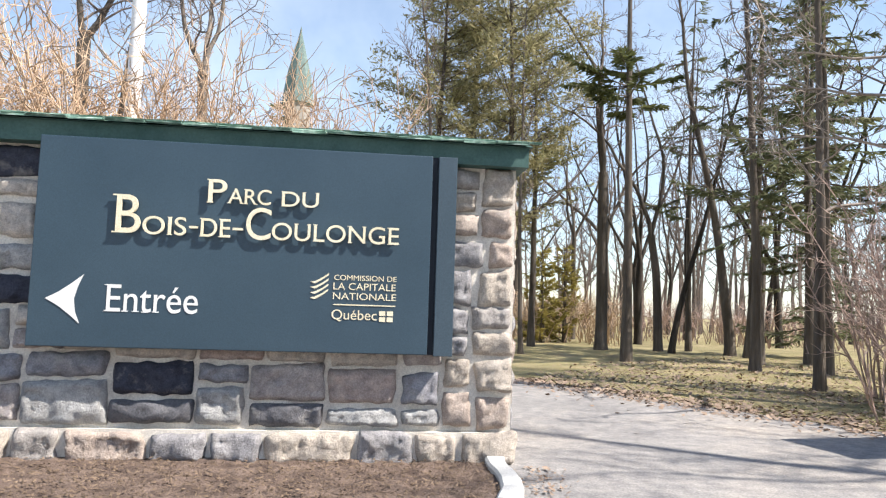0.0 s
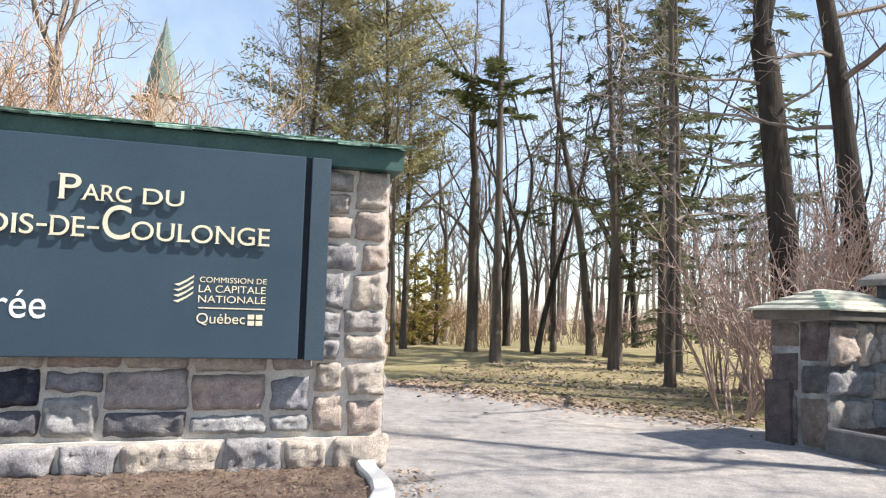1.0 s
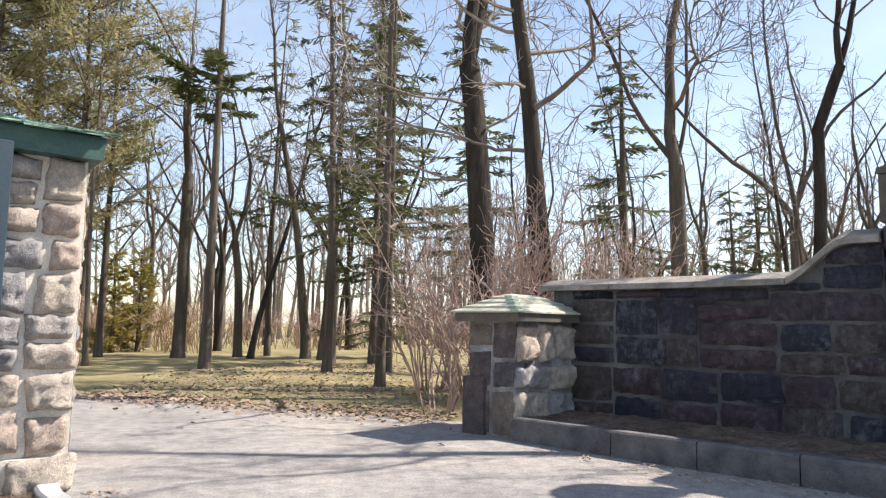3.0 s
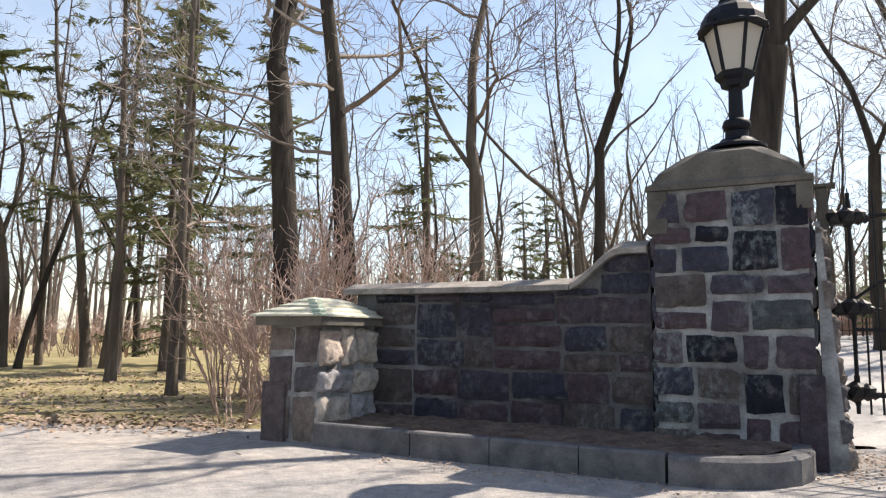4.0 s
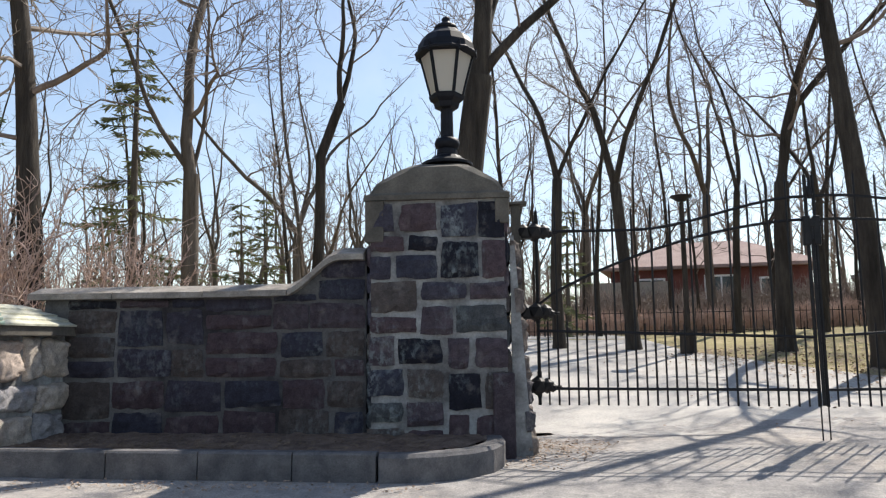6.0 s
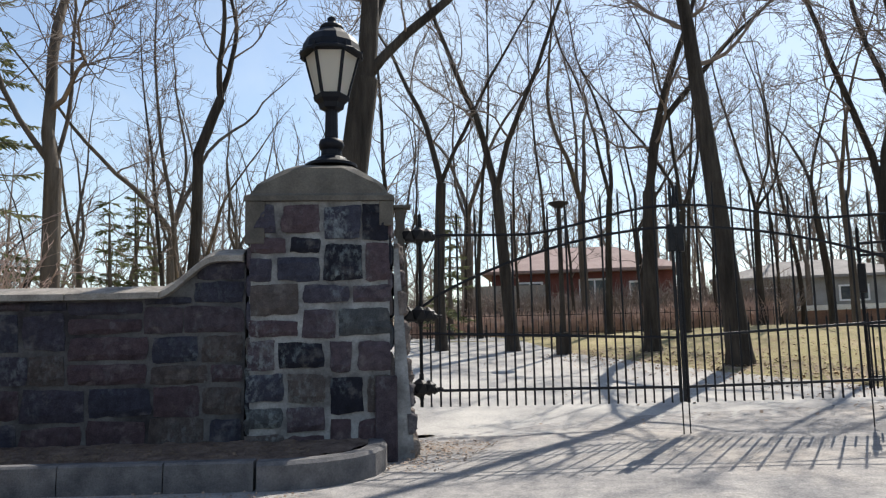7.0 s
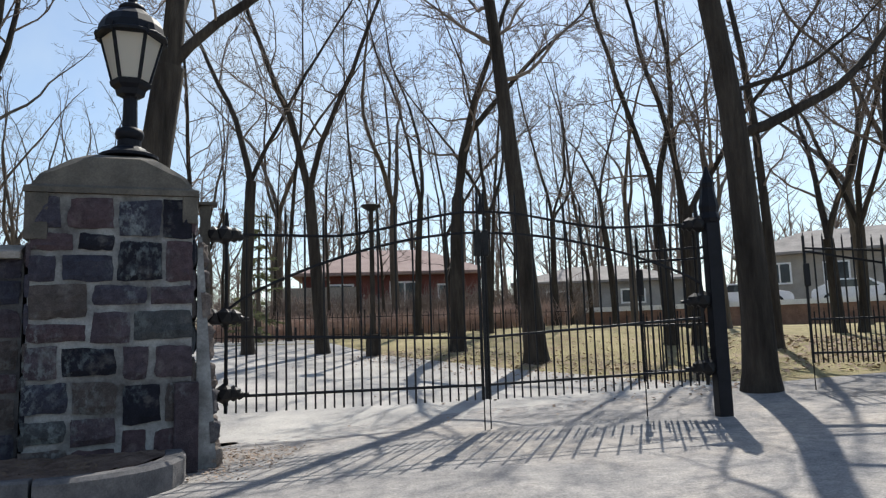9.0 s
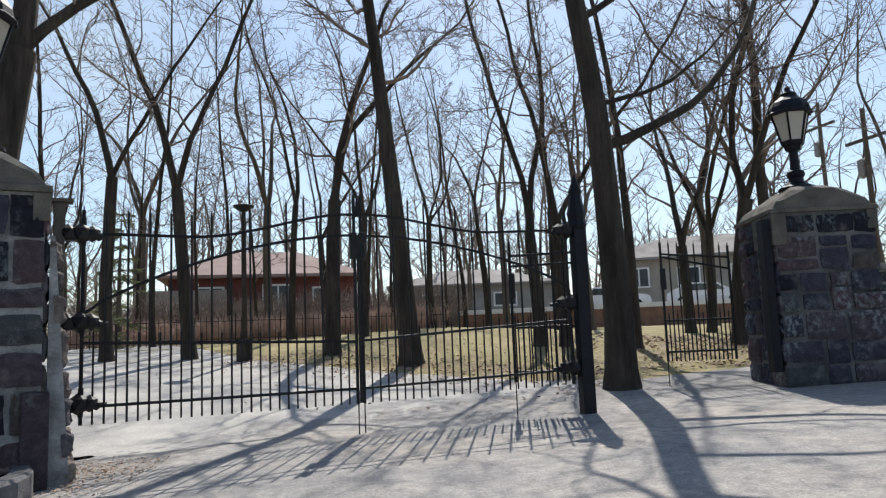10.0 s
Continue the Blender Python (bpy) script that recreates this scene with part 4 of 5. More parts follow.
part("shutting_bar", boxm(-0.018, 0.018, -0.02, 0.02, 0.5, 2.5, bevel=0.006), IRON, MIDP)
part("crest", lathe([(0.03, 3.03), (0.045, 3.08), (0.03, 3.13), (0.012, 3.3)], 8), IRON, MIDP)

gz = height(9.3, -4.27)
post = thing("gate_post", pose(9.32, -4.27, gz), "thick black iron gate post with a stepped finial", "gate post")
part("shaft", boxm(-0.09, 0.09, -0.09, 0.09, -0.1, 2.55, bevel=0.012), IRON_BLUE, post)
part("capital", lathe([(0.12, 2.551), (0.14, 2.6), (0.115, 2.68), (0.13, 2.76), (0.105, 2.9), (0.085, 3.02), (0.10, 3.08), (0.05, 3.2), (0.015, 3.32)], 8, turn=0.39), IRON_BLUE, post)
strap = thing("pillar_post", LEFT_PILLAR @ Matrix.Translation((PIL_W + 0.13, PIL_D - 0.42, 0)), "weathered stone hinge post on the gate pillar's flank", "gate post")
part("shaft", boxm(-0.08, 0.04, -0.06, 0.06, -0.05, 3.02, bevel=0.01), CAPSTONE, strap)
part("top_plate", boxm(-0.11, 0.12, -0.1, 0.1, 3.022, 3.06, bevel=0.006), CAPSTONE, strap)
rstrap = thing("pillar_post", RIGHT_PILLAR @ Matrix.Translation((-0.09, 0.16, 0)), "black iron hinge post beside the far pillar", "gate post")
part("shaft", boxm(-0.06, 0.06, -0.13, 0.13, 0.25, 2.6, bevel=0.01), IRON_BLUE, rstrap)


# ---- trees ----
def tube(V, F, pts, rads, k):
    """A tapering tube along points, appended to the lists."""
    base = len(V)
    n = len(pts)
    x = None
    for i in range(n):
        t = (pts[min(i + 1, n - 1)] - pts[max(i - 1, 0)])
        t = t.normalized() if t.length > 1e-6 else Vector((0, 0, 1))
        if x is None:
            x = t.orthogonal().normalized()
        else:
            x = (x - t * x.dot(t)).normalized()
        y = t.cross(x)
        for j in range(k):
            a = 2 * math.pi * j / k
            V.append(tuple(pts[i] + rads[i] * (math.cos(a) * x + math.sin(a) * y)))
    for i in range(n - 1):
        for j in range(k):
            a, b = base + i * k + j, base + i * k + (j + 1) % k
            F.append((a, b, b + k, a + k))


def path_from(rng, p, d, length, steps, wob, up):
    """A wandering line that bends towards the light."""
    pts = [p.copy()]
    d = d.normalized()
    for _ in range(steps):
        d = (d + Vector((rng.gauss(0, wob), rng.gauss(0, wob), rng.gauss(0, wob) + up))).normalized()
        pts.append(pts[-1] + d * (length / steps))
    return pts


def spray(rng, V, F, pts, r0, level, density, reach, fine=0.0075):
    """Side shoots along a branch, two levels of them."""
    n = len(pts) - 1
    total = sum((b - a).length for a, b in zip(pts, pts[1:]))
    count = max(2, int(total * density))
    for c in range(count):
        s = 0.22 + 0.78 * (c + rng.random()) / count
        f = min(s * n, n - 0.001)
        i = int(f)
        p = pts[i].lerp(pts[i + 1], f - i)
        t = (pts[i + 1] - pts[i]).normalized()
        side = t.orthogonal().normalized()
        side = Matrix.Rotation(rng.uniform(0, 2 * math.pi), 3, t) @ side
        d = (t * rng.uniform(0.55, 1.1) + side * rng.uniform(0.5, 1.0) + Vector((0, 0, 0.15))).normalized()
        L = reach * rng.uniform(0.5, 1.15) * (1.15 - 0.6 * s)
        r = max(fine, r0 * (1 - 0.6 * s) * (0.5 if level > 1 else 0.55))
        q = path_from(rng, p, d, L, 4 if level > 1 else 2, 0.26, 0.05)
        rr = [r * (1 - 0.8 * k / (len(q) - 1)) + fine * 0.4 for k in range(len(q))]
        tube(V, F, q, rr, 3)
        if level > 1:
            spray(rng, V, F, q, r, level - 1, density * 1.25, reach * 0.5, fine * 0.85)


def tree_parts(seed, H, dia, lean=(0, 0), first=4.0, fork=None, limbs=24, reach=3.8, density=3.9, rising=0.6, spread=0.28, levels=2, forks=None, kink=None, wobble=0.028):
    """Trunk and crown: sinuous leaders, limbs that zigzag outwards and up, side branches and twigs. forks: (x, y, thickness) of each leader's way."""
    rng = random.Random(seed)
    TV, TF, CV, CF = [], [], [], []
    R = dia / 2
    leaders = []

    def line(p, d, length, r0, r1, steps, wob, up):
        pts = path_from(rng, p, d, length, steps, wob, up)
        return pts, [r0 + (r1 - r0) * (i / steps) ** 0.85 for i in range(steps + 1)]

    def flared(pts, rads):
        pts.insert(1, pts[0].lerp(pts[1], 0.28))
        rads.insert(1, rads[0] * 1.05)
        rads[0] *= 1.42
        pts[0] = pts[0] - Vector((0, 0, 0.25))
        return pts, rads
    d0 = Vector((lean[0], lean[1], 1))
    if fork is None:
        pts, rads = line(Vector((0, 0, 0)), d0, H, R, R * 0.14, 16, wobble, 0.002)
        leaders.append((pts, rads, first / H))
        pts, rads = flared(list(pts), list(rads))
        tube(TV, TF, pts, rads, 12)
    else:
        pts, rads = line(Vector((0, 0, 0)), d0, fork, R, R * 0.8, 7, 0.022, 0.004)
        if kink:
            q, qr = line(pts[-1], Vector((kink[0], kink[1], 1)), kink[2], rads[-1], rads[-1] * 0.92, 3, 0.03, 0.0)
            pts, rads = pts + q[1:], rads + qr[1:]
        pts, rads = flared(pts, rads)
        tube(TV, TF, pts, rads, 12)
        top, r_top = pts[-1], rads[-1]
        if forks is None:
            a0 = rng.uniform(0, 6.28)
            k = 2 if rng.random() < 0.7 else 3
            forks = []
            for i in range(k):
                a = a0 + i * 2 * math.pi / k + rng.uniform(-0.4, 0.4)
                m = rng.uniform(spread * 0.5, spread * 1.4)
                forks.append((lean[0] + math.cos(a) * m, lean[1] + math.sin(a) * m, rng.uniform(0.55, 0.8)))
        for fx, fy, th in forks:
            d = Vector((fx, fy, 1))
            q, rr = line(top - d.normalized() * 0.14, d, (H - top.z) * (0.6 + 0.5 * th), r_top * th, R * 0.06, 14, 0.1, 0.03)
            tube(TV, TF, q, rr, 9)
            leaders.append((q, rr, 0.1))
    per = max(4, limbs // len(leaders))
    for pts, rads, s0 in leaders:
        n = len(pts) - 1
        az = rng.uniform(0, 6.28)
        for i in range(per):
            s = s0 + (0.97 - s0) * (i + rng.uniform(0.05, 0.95)) / per
            f = min(s * n, n - 0.001)
            j = int(f)
            p = pts[j].lerp(pts[j + 1], f - j)
            r = (rads[j] + (rads[j + 1] - rads[j]) * (f - j)) * rng.uniform(0.28, 0.52)
            az += 2.4 + rng.uniform(-0.7, 0.7)
            el = rng.uniform(rising * 0.4, rising * 1.7)
            d = Vector((math.cos(az), math.sin(az), el))
            L = reach * rng.uniform(0.5, 1.3) * (1.2 - 0.75 * s)
            q = path_from(rng, p, d, L, 9, 0.24, 0.06)
            rr = [max(r * (1 - 0.86 * (k / 9) ** 0.8), 0.006) for k in range(10)]
            tube(CV, CF, q, rr, 5)
            spray(rng, CV, CF, q, r * 0.7, levels, density, L * 0.4)
        spray(rng, CV, CF, pts[len(pts) * 2 // 3:], rads[-1] * 1.5, 2, density, reach * 0.32)
    return TV, TF, CV, CF


def plant_tree(x, y, seed, H, dia, bark, twig, label, group="bare park trees", name="bare_tree", **kw):
    th = thing(name, pose(x, y, height(x, y) - 0.02), label, "tree", group)
    TV, TF, CV, CF = tree_parts(seed, H, dia, **kw)
    raw("trunk", TV, TF, bark, th, smooth=True)
    raw("crown", CV, CF, twig, th, smooth=False)
    return th


DARK, PALE = "dark-barked bare maple standing in spring lawn", "slender grey-barked bare tree in the park"
# by the park path
plant_tree(6.17, 28.3, 1, 17, 0.48, BARK, TWIG, "bare maple with two rising leaders beside the path", fork=7.0, forks=[(-0.12, 0.03, 0.7), (0.2, -0.05, 0.62)], reach=3.0)
plant_tree(8.5, 28.6, 2, 15, 0.36, BARK, TWIG, "bare tree forked into a narrow V", fork=4.6, lean=(-0.07, 0.02), forks=[(-0.17, 0.05, 0.7), (0.12, -0.03, 0.65)], reach=2.6)
plant_tree(8.61, 27.35, 3, 13, 0.26, BARK_DARK, TWIG, "thin bare tree leaning over the lawn", lean=(0.16, -0.054), first=5, reach=2.4)
plant_tree(11.2, 32.9, 4, 14, 0.24, BARK_DARK, TWIG, PALE, first=5, lean=(-0.06, 0.02), reach=2.4)
plant_tree(10.68, 26.93, 5, 16, 0.40, BARK, TWIG, DARK, first=6, lean=(-0.036, 0.015), reach=3.0)
plant_tree(10.87, 25.8, 6, 16, 0.37, BARK, TWIG, DARK, first=5.5, lean=(0.045, -0.02), reach=3.0)
plant_tree(7.49, 14.44, 7, 14, 0.24, BARK, TWIG_PALE, PALE, first=3.4, lean=(0.016, -0.008), reach=3.0, rising=0.2)
SHRUB_MAPLE = plant_tree(9.14, 12.53, 8, 17, 0.60, BARK_DARK, TWIG_PALE, "thick dark maple behind the shrubs", fork=7.4, lean=(-0.05, 0.036), forks=[(-0.06, 0.05, 0.78), (0.16, -0.12, 0.6)], reach=4.2, limbs=22)
WING_MAPLE = plant_tree(9.26, 10.77, 9, 17, 0.50, BARK_DARK, TWIG_PALE, "straight bare maple behind the wing wall", first=6.2, lean=(-0.045, 0.037), reach=4.6, limbs=22, rising=0.25)
plant_tree(14.29, 11.76, 10, 18, 0.46, BARK, TWIG, DARK, fork=5.2, forks=[(-0.01, 0.0, 0.86), (0.1, -0.13, 0.3), (-0.5, 0.5, 0.4)], reach=4.2, limbs=26)
plant_tree(14.62, 8.7, 11, 13, 0.30, BARK_DARK, TWIG, "crooked bare tree leaning and forked", fork=5.4, lean=(0.045, -0.08), kink=(0.16, -0.3, 1.4), forks=[(-0.02, 0.03, 0.7), (0.24, -0.4, 0.7)], reach=2.6)
plant_tree(22.1, 13.7, 12, 13, 0.2, BARK_DARK, TWIG, PALE, first=3, reach=2.6)
plant_tree(18.5, 11.0, 13, 12, 0.2, BARK, TWIG, PALE, first=2.5, reach=2.4, rising=0.9)
plant_tree(11.75, 4.3, 14, 17, 0.60, BARK_DARK, TWIG, "massive dark maple behind the lantern pillar", fork=6.0, lean=(0.035, -0.09), forks=[(0.05, -0.2, 0.82), (0.1, -0.75, 0.42), (0.35, 0.16, 0.4)], reach=4.0, limbs=24)
plant_tree(8.3, 19.3, 15, 14, 0.3, BARK, TWIG, PALE, first=6, lean=(0.02, -0.01), reach=2.6)
# beyond the gate
for x, y, s, H, dia, kw in [
        (23.4, 4.6, 20, 17, 0.48, dict(fork=5.6, lean=(-0.01, 0.055), forks=[(0.0, 0.16, 0.72), (0.05, -0.42, 0.5)])), (22.9, 2.2, 21, 18, 0.50, dict(fork=5.2, lean=(-0.006, 0.05), forks=[(0.0, 0.15, 0.75), (0.05, -0.17, 0.62)], limbs=26)),
        (30.0, -1.0, 22, 16, 0.36, dict(fork=5.5, lean=(0, -0.03), spread=0.3)), (21.2, -1.87, 23, 16, 0.56, dict(fork=4.6, lean=(0.0, 0.013), forks=[(0.05, -0.02, 0.7), (0.0, -0.45, 0.66)], limbs=24)),
        (26.8, -3.55, 24, 15, 0.36, dict(fork=4.4, spread=0.32)), (17.26, -3.4, 25, 18, 0.64, dict(wobble=0.012, first=7.0, lean=(0.006, 0.05), limbs=20, reach=4.2, rising=0.2)),
        (31.2, -7.1, 26, 15, 0.34, dict(fork=4.6, spread=0.35)), (11.55, -5.95, 27, 19, 0.65, dict(first=8, lean=(0.009, 0.024), limbs=18, reach=4.5)),
        (17.0, -9.25, 28, 15, 0.34, dict(first=3.6, lean=(-0.01, -0.02), limbs=24, reach=3.8)), (23.5, -15.0, 29, 15, 0.5, dict(fork=3.2, lean=(0.03, 0.05))), (23.3, -15.7, 30, 15, 0.42, dict(fork=3.6, lean=(-0.05, -0.07))),
        (19.0, -7.4, 31, 16, 0.44, dict(fork=3.2, forks=[(0.0, 0.2, 0.7), (0.05, -0.16, 0.7)], limbs=26)), (18.5, -7.95, 32, 16, 0.42, dict(fork=3.5, lean=(-0.006, -0.015), forks=[(0.0, 0.12, 0.7), (0.0, -0.25, 0.6)], limbs=26)), (29.7, 4.2, 33, 15, 0.27, dict(first=4, lean=(0, 0.05), rising=0.9)),
        (34.0, 1.6, 34, 16, 0.26, dict(first=4, rising=0.9)), (17.4, -12.6, 35, 16, 0.55, dict(fork=4.0, spread=0.35, reach=4.5)), (17.7, -14.2, 36, 16, 0.5, dict(first=3.5, reach=4.5, limbs=24)),
        (26.5, 7.2, 37, 15, 0.3, dict(first=3.5, rising=0.9)), (33, -4.5, 38, 15, 0.28, dict(first=4, rising=0.9)), (28.5, -12, 39, 15, 0.3, dict(first=3.5, rising=0.9)), (36, -10, 40, 14, 0.3, dict(first=3, rising=0.9))]:
    kw = dict(kw)
    kw.setdefault("reach", 3.4)
    plant_tree(x, y, s, H, dia * 0.86, BARK_DARK, TWIG, "tall bare maple in the park beyond the gate", "trees beyond the gate", **kw)
def long_limb(tree, z, d, L, r, seed, bend=0.05, wob=0.1, bark=None):
    """A great limb of a tree, from its trunk at the height z, with branches and twigs of its own."""
    rng = random.Random(seed)
    V, F = [], []
    q = path_from(rng, Vector((0, 0, 0)), Vector(d), L, 12, wob, bend)
    tube(V, F, q, [r * (1 - 0.8 * k / 12) for k in range(13)], 7)
    spray(rng, V, F, q, r * 0.5, 3, 2.2, L * 0.26)
    trunk = [c for c in tree.children if c.name.split(".")[0] == "trunk"][0]
    ring = [v.co for v in trunk.data.vertices if abs(v.co.z - z) < 0.7]
    mid = sum(ring, Vector()) / len(ring)
    raw("limb", V, F, bark or BARK_DARK, tree, m=pose(mid.x, mid.y, z))


GATE_TREE = [o for o in scene.objects if o.type == "EMPTY" and abs(o.location.x - 11.55) < 0.01 and abs(o.location.y + 5.95) < 0.01][0]
long_limb(GATE_TREE, 4.25, (-0.25, -1.0, 0.02), 5.6, 0.10, 8, 0.085)
long_limb(GATE_TREE, 5.0, (0.1, -1.0, 0.1), 3.8, 0.05, 11, 0.06)
long_limb(GATE_TREE, 6.6, (-0.2, -0.95, 0.45), 3.6, 0.07, 4)
long_limb(WING_MAPLE, 5.7, (0.55, -0.75, 0.35), 4.4, 0.065, 5, 0.02, 0.2, TWIG)
long_limb(WING_MAPLE, 4.9, (-0.7, 0.65, 0.12), 3.0, 0.045, 6, 0.06, 0.2, TWIG)
long_limb(WING_MAPLE, 7.4, (-0.8, 0.3, 0.1), 3.6, 0.04, 16, 0.05, 0.2, TWIG_PALE)
long_limb(SHRUB_MAPLE, 4.6, (-0.75, 0.45, 0.05), 4.0, 0.036, 7, 0.03, 0.22, TWIG_PALE)
long_limb(SHRUB_MAPLE, 5.4, (-0.85, 0.2, 0.1), 4.2, 0.036, 9, 0.02, 0.22, TWIG_PALE)
long_limb(SHRUB_MAPLE, 6.3, (-0.9, -0.2, 0.15), 4.4, 0.034, 12, 0.02, 0.22, TWIG_PALE)
long_limb(SHRUB_MAPLE, 5.8, (0.3, -0.9, 0.1), 3.2, 0.034, 13, 0.02, 0.22, TWIG_PALE)

# slim trees before the houses
for x, y, sd, H in ((33.2, 2.9, 81, 12), (34.6, 0.4, 82, 13), (33.6, -2.6, 83, 11), (35.5, 5.8, 84, 13), (32.4, -5.6, 85, 12), (35.2, -8.8, 86, 12), (33.0, 7.6, 87, 11)):
    plant_tree(x, y, sd, H, 0.17, BARK_DARK, TWIG, "slim bare tree before the houses", "trees beyond the gate", first=2.2, reach=2.6, limbs=22, density=3.0, rising=0.8)
# behind the sign wall
plant_tree(-8.3, 15.9, 60, 13, 0.36, BARK, TWIG, "spreading bare tree behind the sign wall", fork=7.2, lean=(-0.03, -0.02), spread=0.5, reach=4.2)
plant_tree(-5.1, 15.2, 61, 12, 0.26, BARK_PALE, TWIG, "pale bare tree with wide limbs behind the hedge", fork=6.3, lean=(0.01, 0), spread=0.55, reach=5.0)
plant_tree(-8.6, 18.1, 62, 14, 0.24, BARK, TWIG_PALE, PALE, first=4, reach=3)

# woods further off share a few trunks and crowns
MODELS = []
for k in range(5):
    src = plant_tree(60 + 5 * k, 60, 70 + k, 14 + k, 0.30 + 0.03 * k, (BARK, BARK_DARK)[k % 2], TWIG, "bare tree in the woods further off", "trees further off", first=3.5, reach=2.9, density=2.0, rising=0.75, fork=(5.5, 4.6, 3.6, 4.0, 6.0)[k], spread=0.33, limbs=20)
    MODELS.append(src)
rng = random.Random(77)
spots = []
while len(spots) < 64:
    az, d = rng.uniform(-48, 112), rng.uniform(31, 58)
    x, y = d * math.cos(radians(az)), d * math.sin(radians(az))
    if abs(y) < 9 and 38 < x < 55 or (x > 36 and -36 < y < -18) or (az > 70 and d < 36):
        continue
    if any((x - a) ** 2 + (y - b) ** 2 < 9 for a, b in spots):
        continue
    spots.append((x, y))
for i, (x, y) in enumerate(spots):
    ob = copy_thing(MODELS[i % 5], pose(x, y, height(x, y) - 0.05, rng.uniform(-2, 2), rng.uniform(-2, 2), rng.uniform(0, 360)))


def far_woods():
    """A thin grey-brown belt of distant stems and twigs all round the view."""
    rng = random.Random(5)
    V, F = [], []
    for _ in range(420):
        az, d = rng.uniform(-62, 128), rng.uniform(62, 105)
        x, y = d * math.cos(radians(az)), d * math.sin(radians(az))
        H = rng.uniform(10, 19) if az > -30 else rng.uniform(7, 12)
        p = Vector((x, y, height(x, y) - 0.2))
        pts = path_from(rng, p, Vector((rng.gauss(0, 0.05), rng.gauss(0, 0.05), 1)), H, 4, 0.05, 0.02)
        tube(V, F, pts, [0.2, 0.16, 0.12, 0.07, 0.02], 4)
        for k in range(13):
            s = rng.uniform(0.25, 0.95) * 3.99
            i = int(s)
            q = pts[i].lerp(pts[i + 1], s - i)
            a = rng.uniform(0, 6.28)
            b = path_from(rng, q, Vector((math.cos(a), math.sin(a), 0.9)), rng.uniform(2, 4.2), 3, 0.15, 0.05)
            tube(V, F, b, [0.06, 0.045, 0.03, 0.012], 3)
            for _ in range(3):
                c = b[rng.choice((1, 2))]
                a = rng.uniform(0, 6.28)
                e = path_from(rng, c, Vector((math.cos(a), math.sin(a), 0.8)), rng.uniform(0.9, 2.0), 1, 0.1, 0)
                tube(V, F, e, [0.028, 0.01], 3)
    ob = raw("far_woods", V, F, TWIG, None)
    tagged(ob, "hazy belt of bare woods on the horizon", "woods", kind="stuff")


far_woods()


def brush(name, az0, az1, d0, d1, n, hgt, material, label, seed, r=0.02):
    """Undergrowth: a crowd of thin upright stems with side shoots."""
    rng = random.Random(seed)
    V, F = [], []
    for _ in range(n):
        az, d = rng.uniform(az0, az1), rng.uniform(d0, d1)
        x, y = d * math.cos(radians(az)), d * math.sin(radians(az))
        pts = path_from(rng, Vector((x, y, height(x, y) - 0.05)), Vector((rng.gauss(0, 0.25), rng.gauss(0, 0.25), 1)), hgt * rng.uniform(0.5, 1.2), 3, 0.12, 0.03)
        tube(V, F, pts, [r, r * 0.8, r * 0.55, r * 0.25], 3)
        for k in range(5):
            q = pts[rng.choice((1, 1, 2))].lerp(pts[2], rng.random())
            a = rng.uniform(0, 6.28)
            tube(V, F, path_from(rng, q, Vector((math.cos(a), math.sin(a), 0.7)), hgt * rng.uniform(0.2, 0.45), 2, 0.15, 0.05), [r * 0.5, r * 0.35, r * 0.15], 3)
    ob = raw(name, V, F, material, None)
    return tagged(ob, label, "undergrowth", kind="stuff")


brush("undergrowth", 76, 100, 33, 52, 620, 2.8, TWIG_TAN, "tan leafless undergrowth at the edge of the lawn", 31, 0.03)
brush("undergrowth", 20, 76, 38, 56, 900, 2.6, TWIG_RED, "reddish leafless undergrowth in the woods", 32, 0.03)
brush("undergrowth", -15, 14, 36, 41, 1300, 2.3, TWIG, "grey leafless thicket before the houses", 35, 0.025)
brush("undergrowth", -11, 20, 42, 60, 500, 2.4, TWIG_RED, "reddish leafless undergrowth behind the park fence", 33, 0.03)


# ---- shrubs ----
def shrub(x, y, seed, stems, hgt, spread, material, label, name="bare_shrub", group="leafless shrubs", z=None, twigs=3.6, r=0.018):
    rng = random.Random(seed)
    th = thing(name, pose(x, y, height(x, y) if z is None else z), label, "shrub", group)
    V, F = [], []
    SV, SF = [], []
    for _ in range(stems):
        a = rng.uniform(0, 6.28)
        out = spread * math.sqrt(rng.random())
        p = Vector((0.22 * spread * math.cos(a), 0.22 * spread * math.sin(a), -0.05))
        d = Vector((math.cos(a) * out / hgt, math.sin(a) * out / hgt, 1))
        pts = path_from(rng, p, d, hgt * rng.uniform(0.6, 1.1), 6, 0.09, 0.01)
        tube(SV, SF, pts, [r * (1 - 0.8 * k / 6) + 0.002 for k in range(7)], 4)
        spray(rng, V, F, pts, r * 0.5, 2, twigs, hgt * 0.26, 0.0065)
    raw("framework", SV, SF, material, th)
    raw("crown", V, F, material, th)
    return th


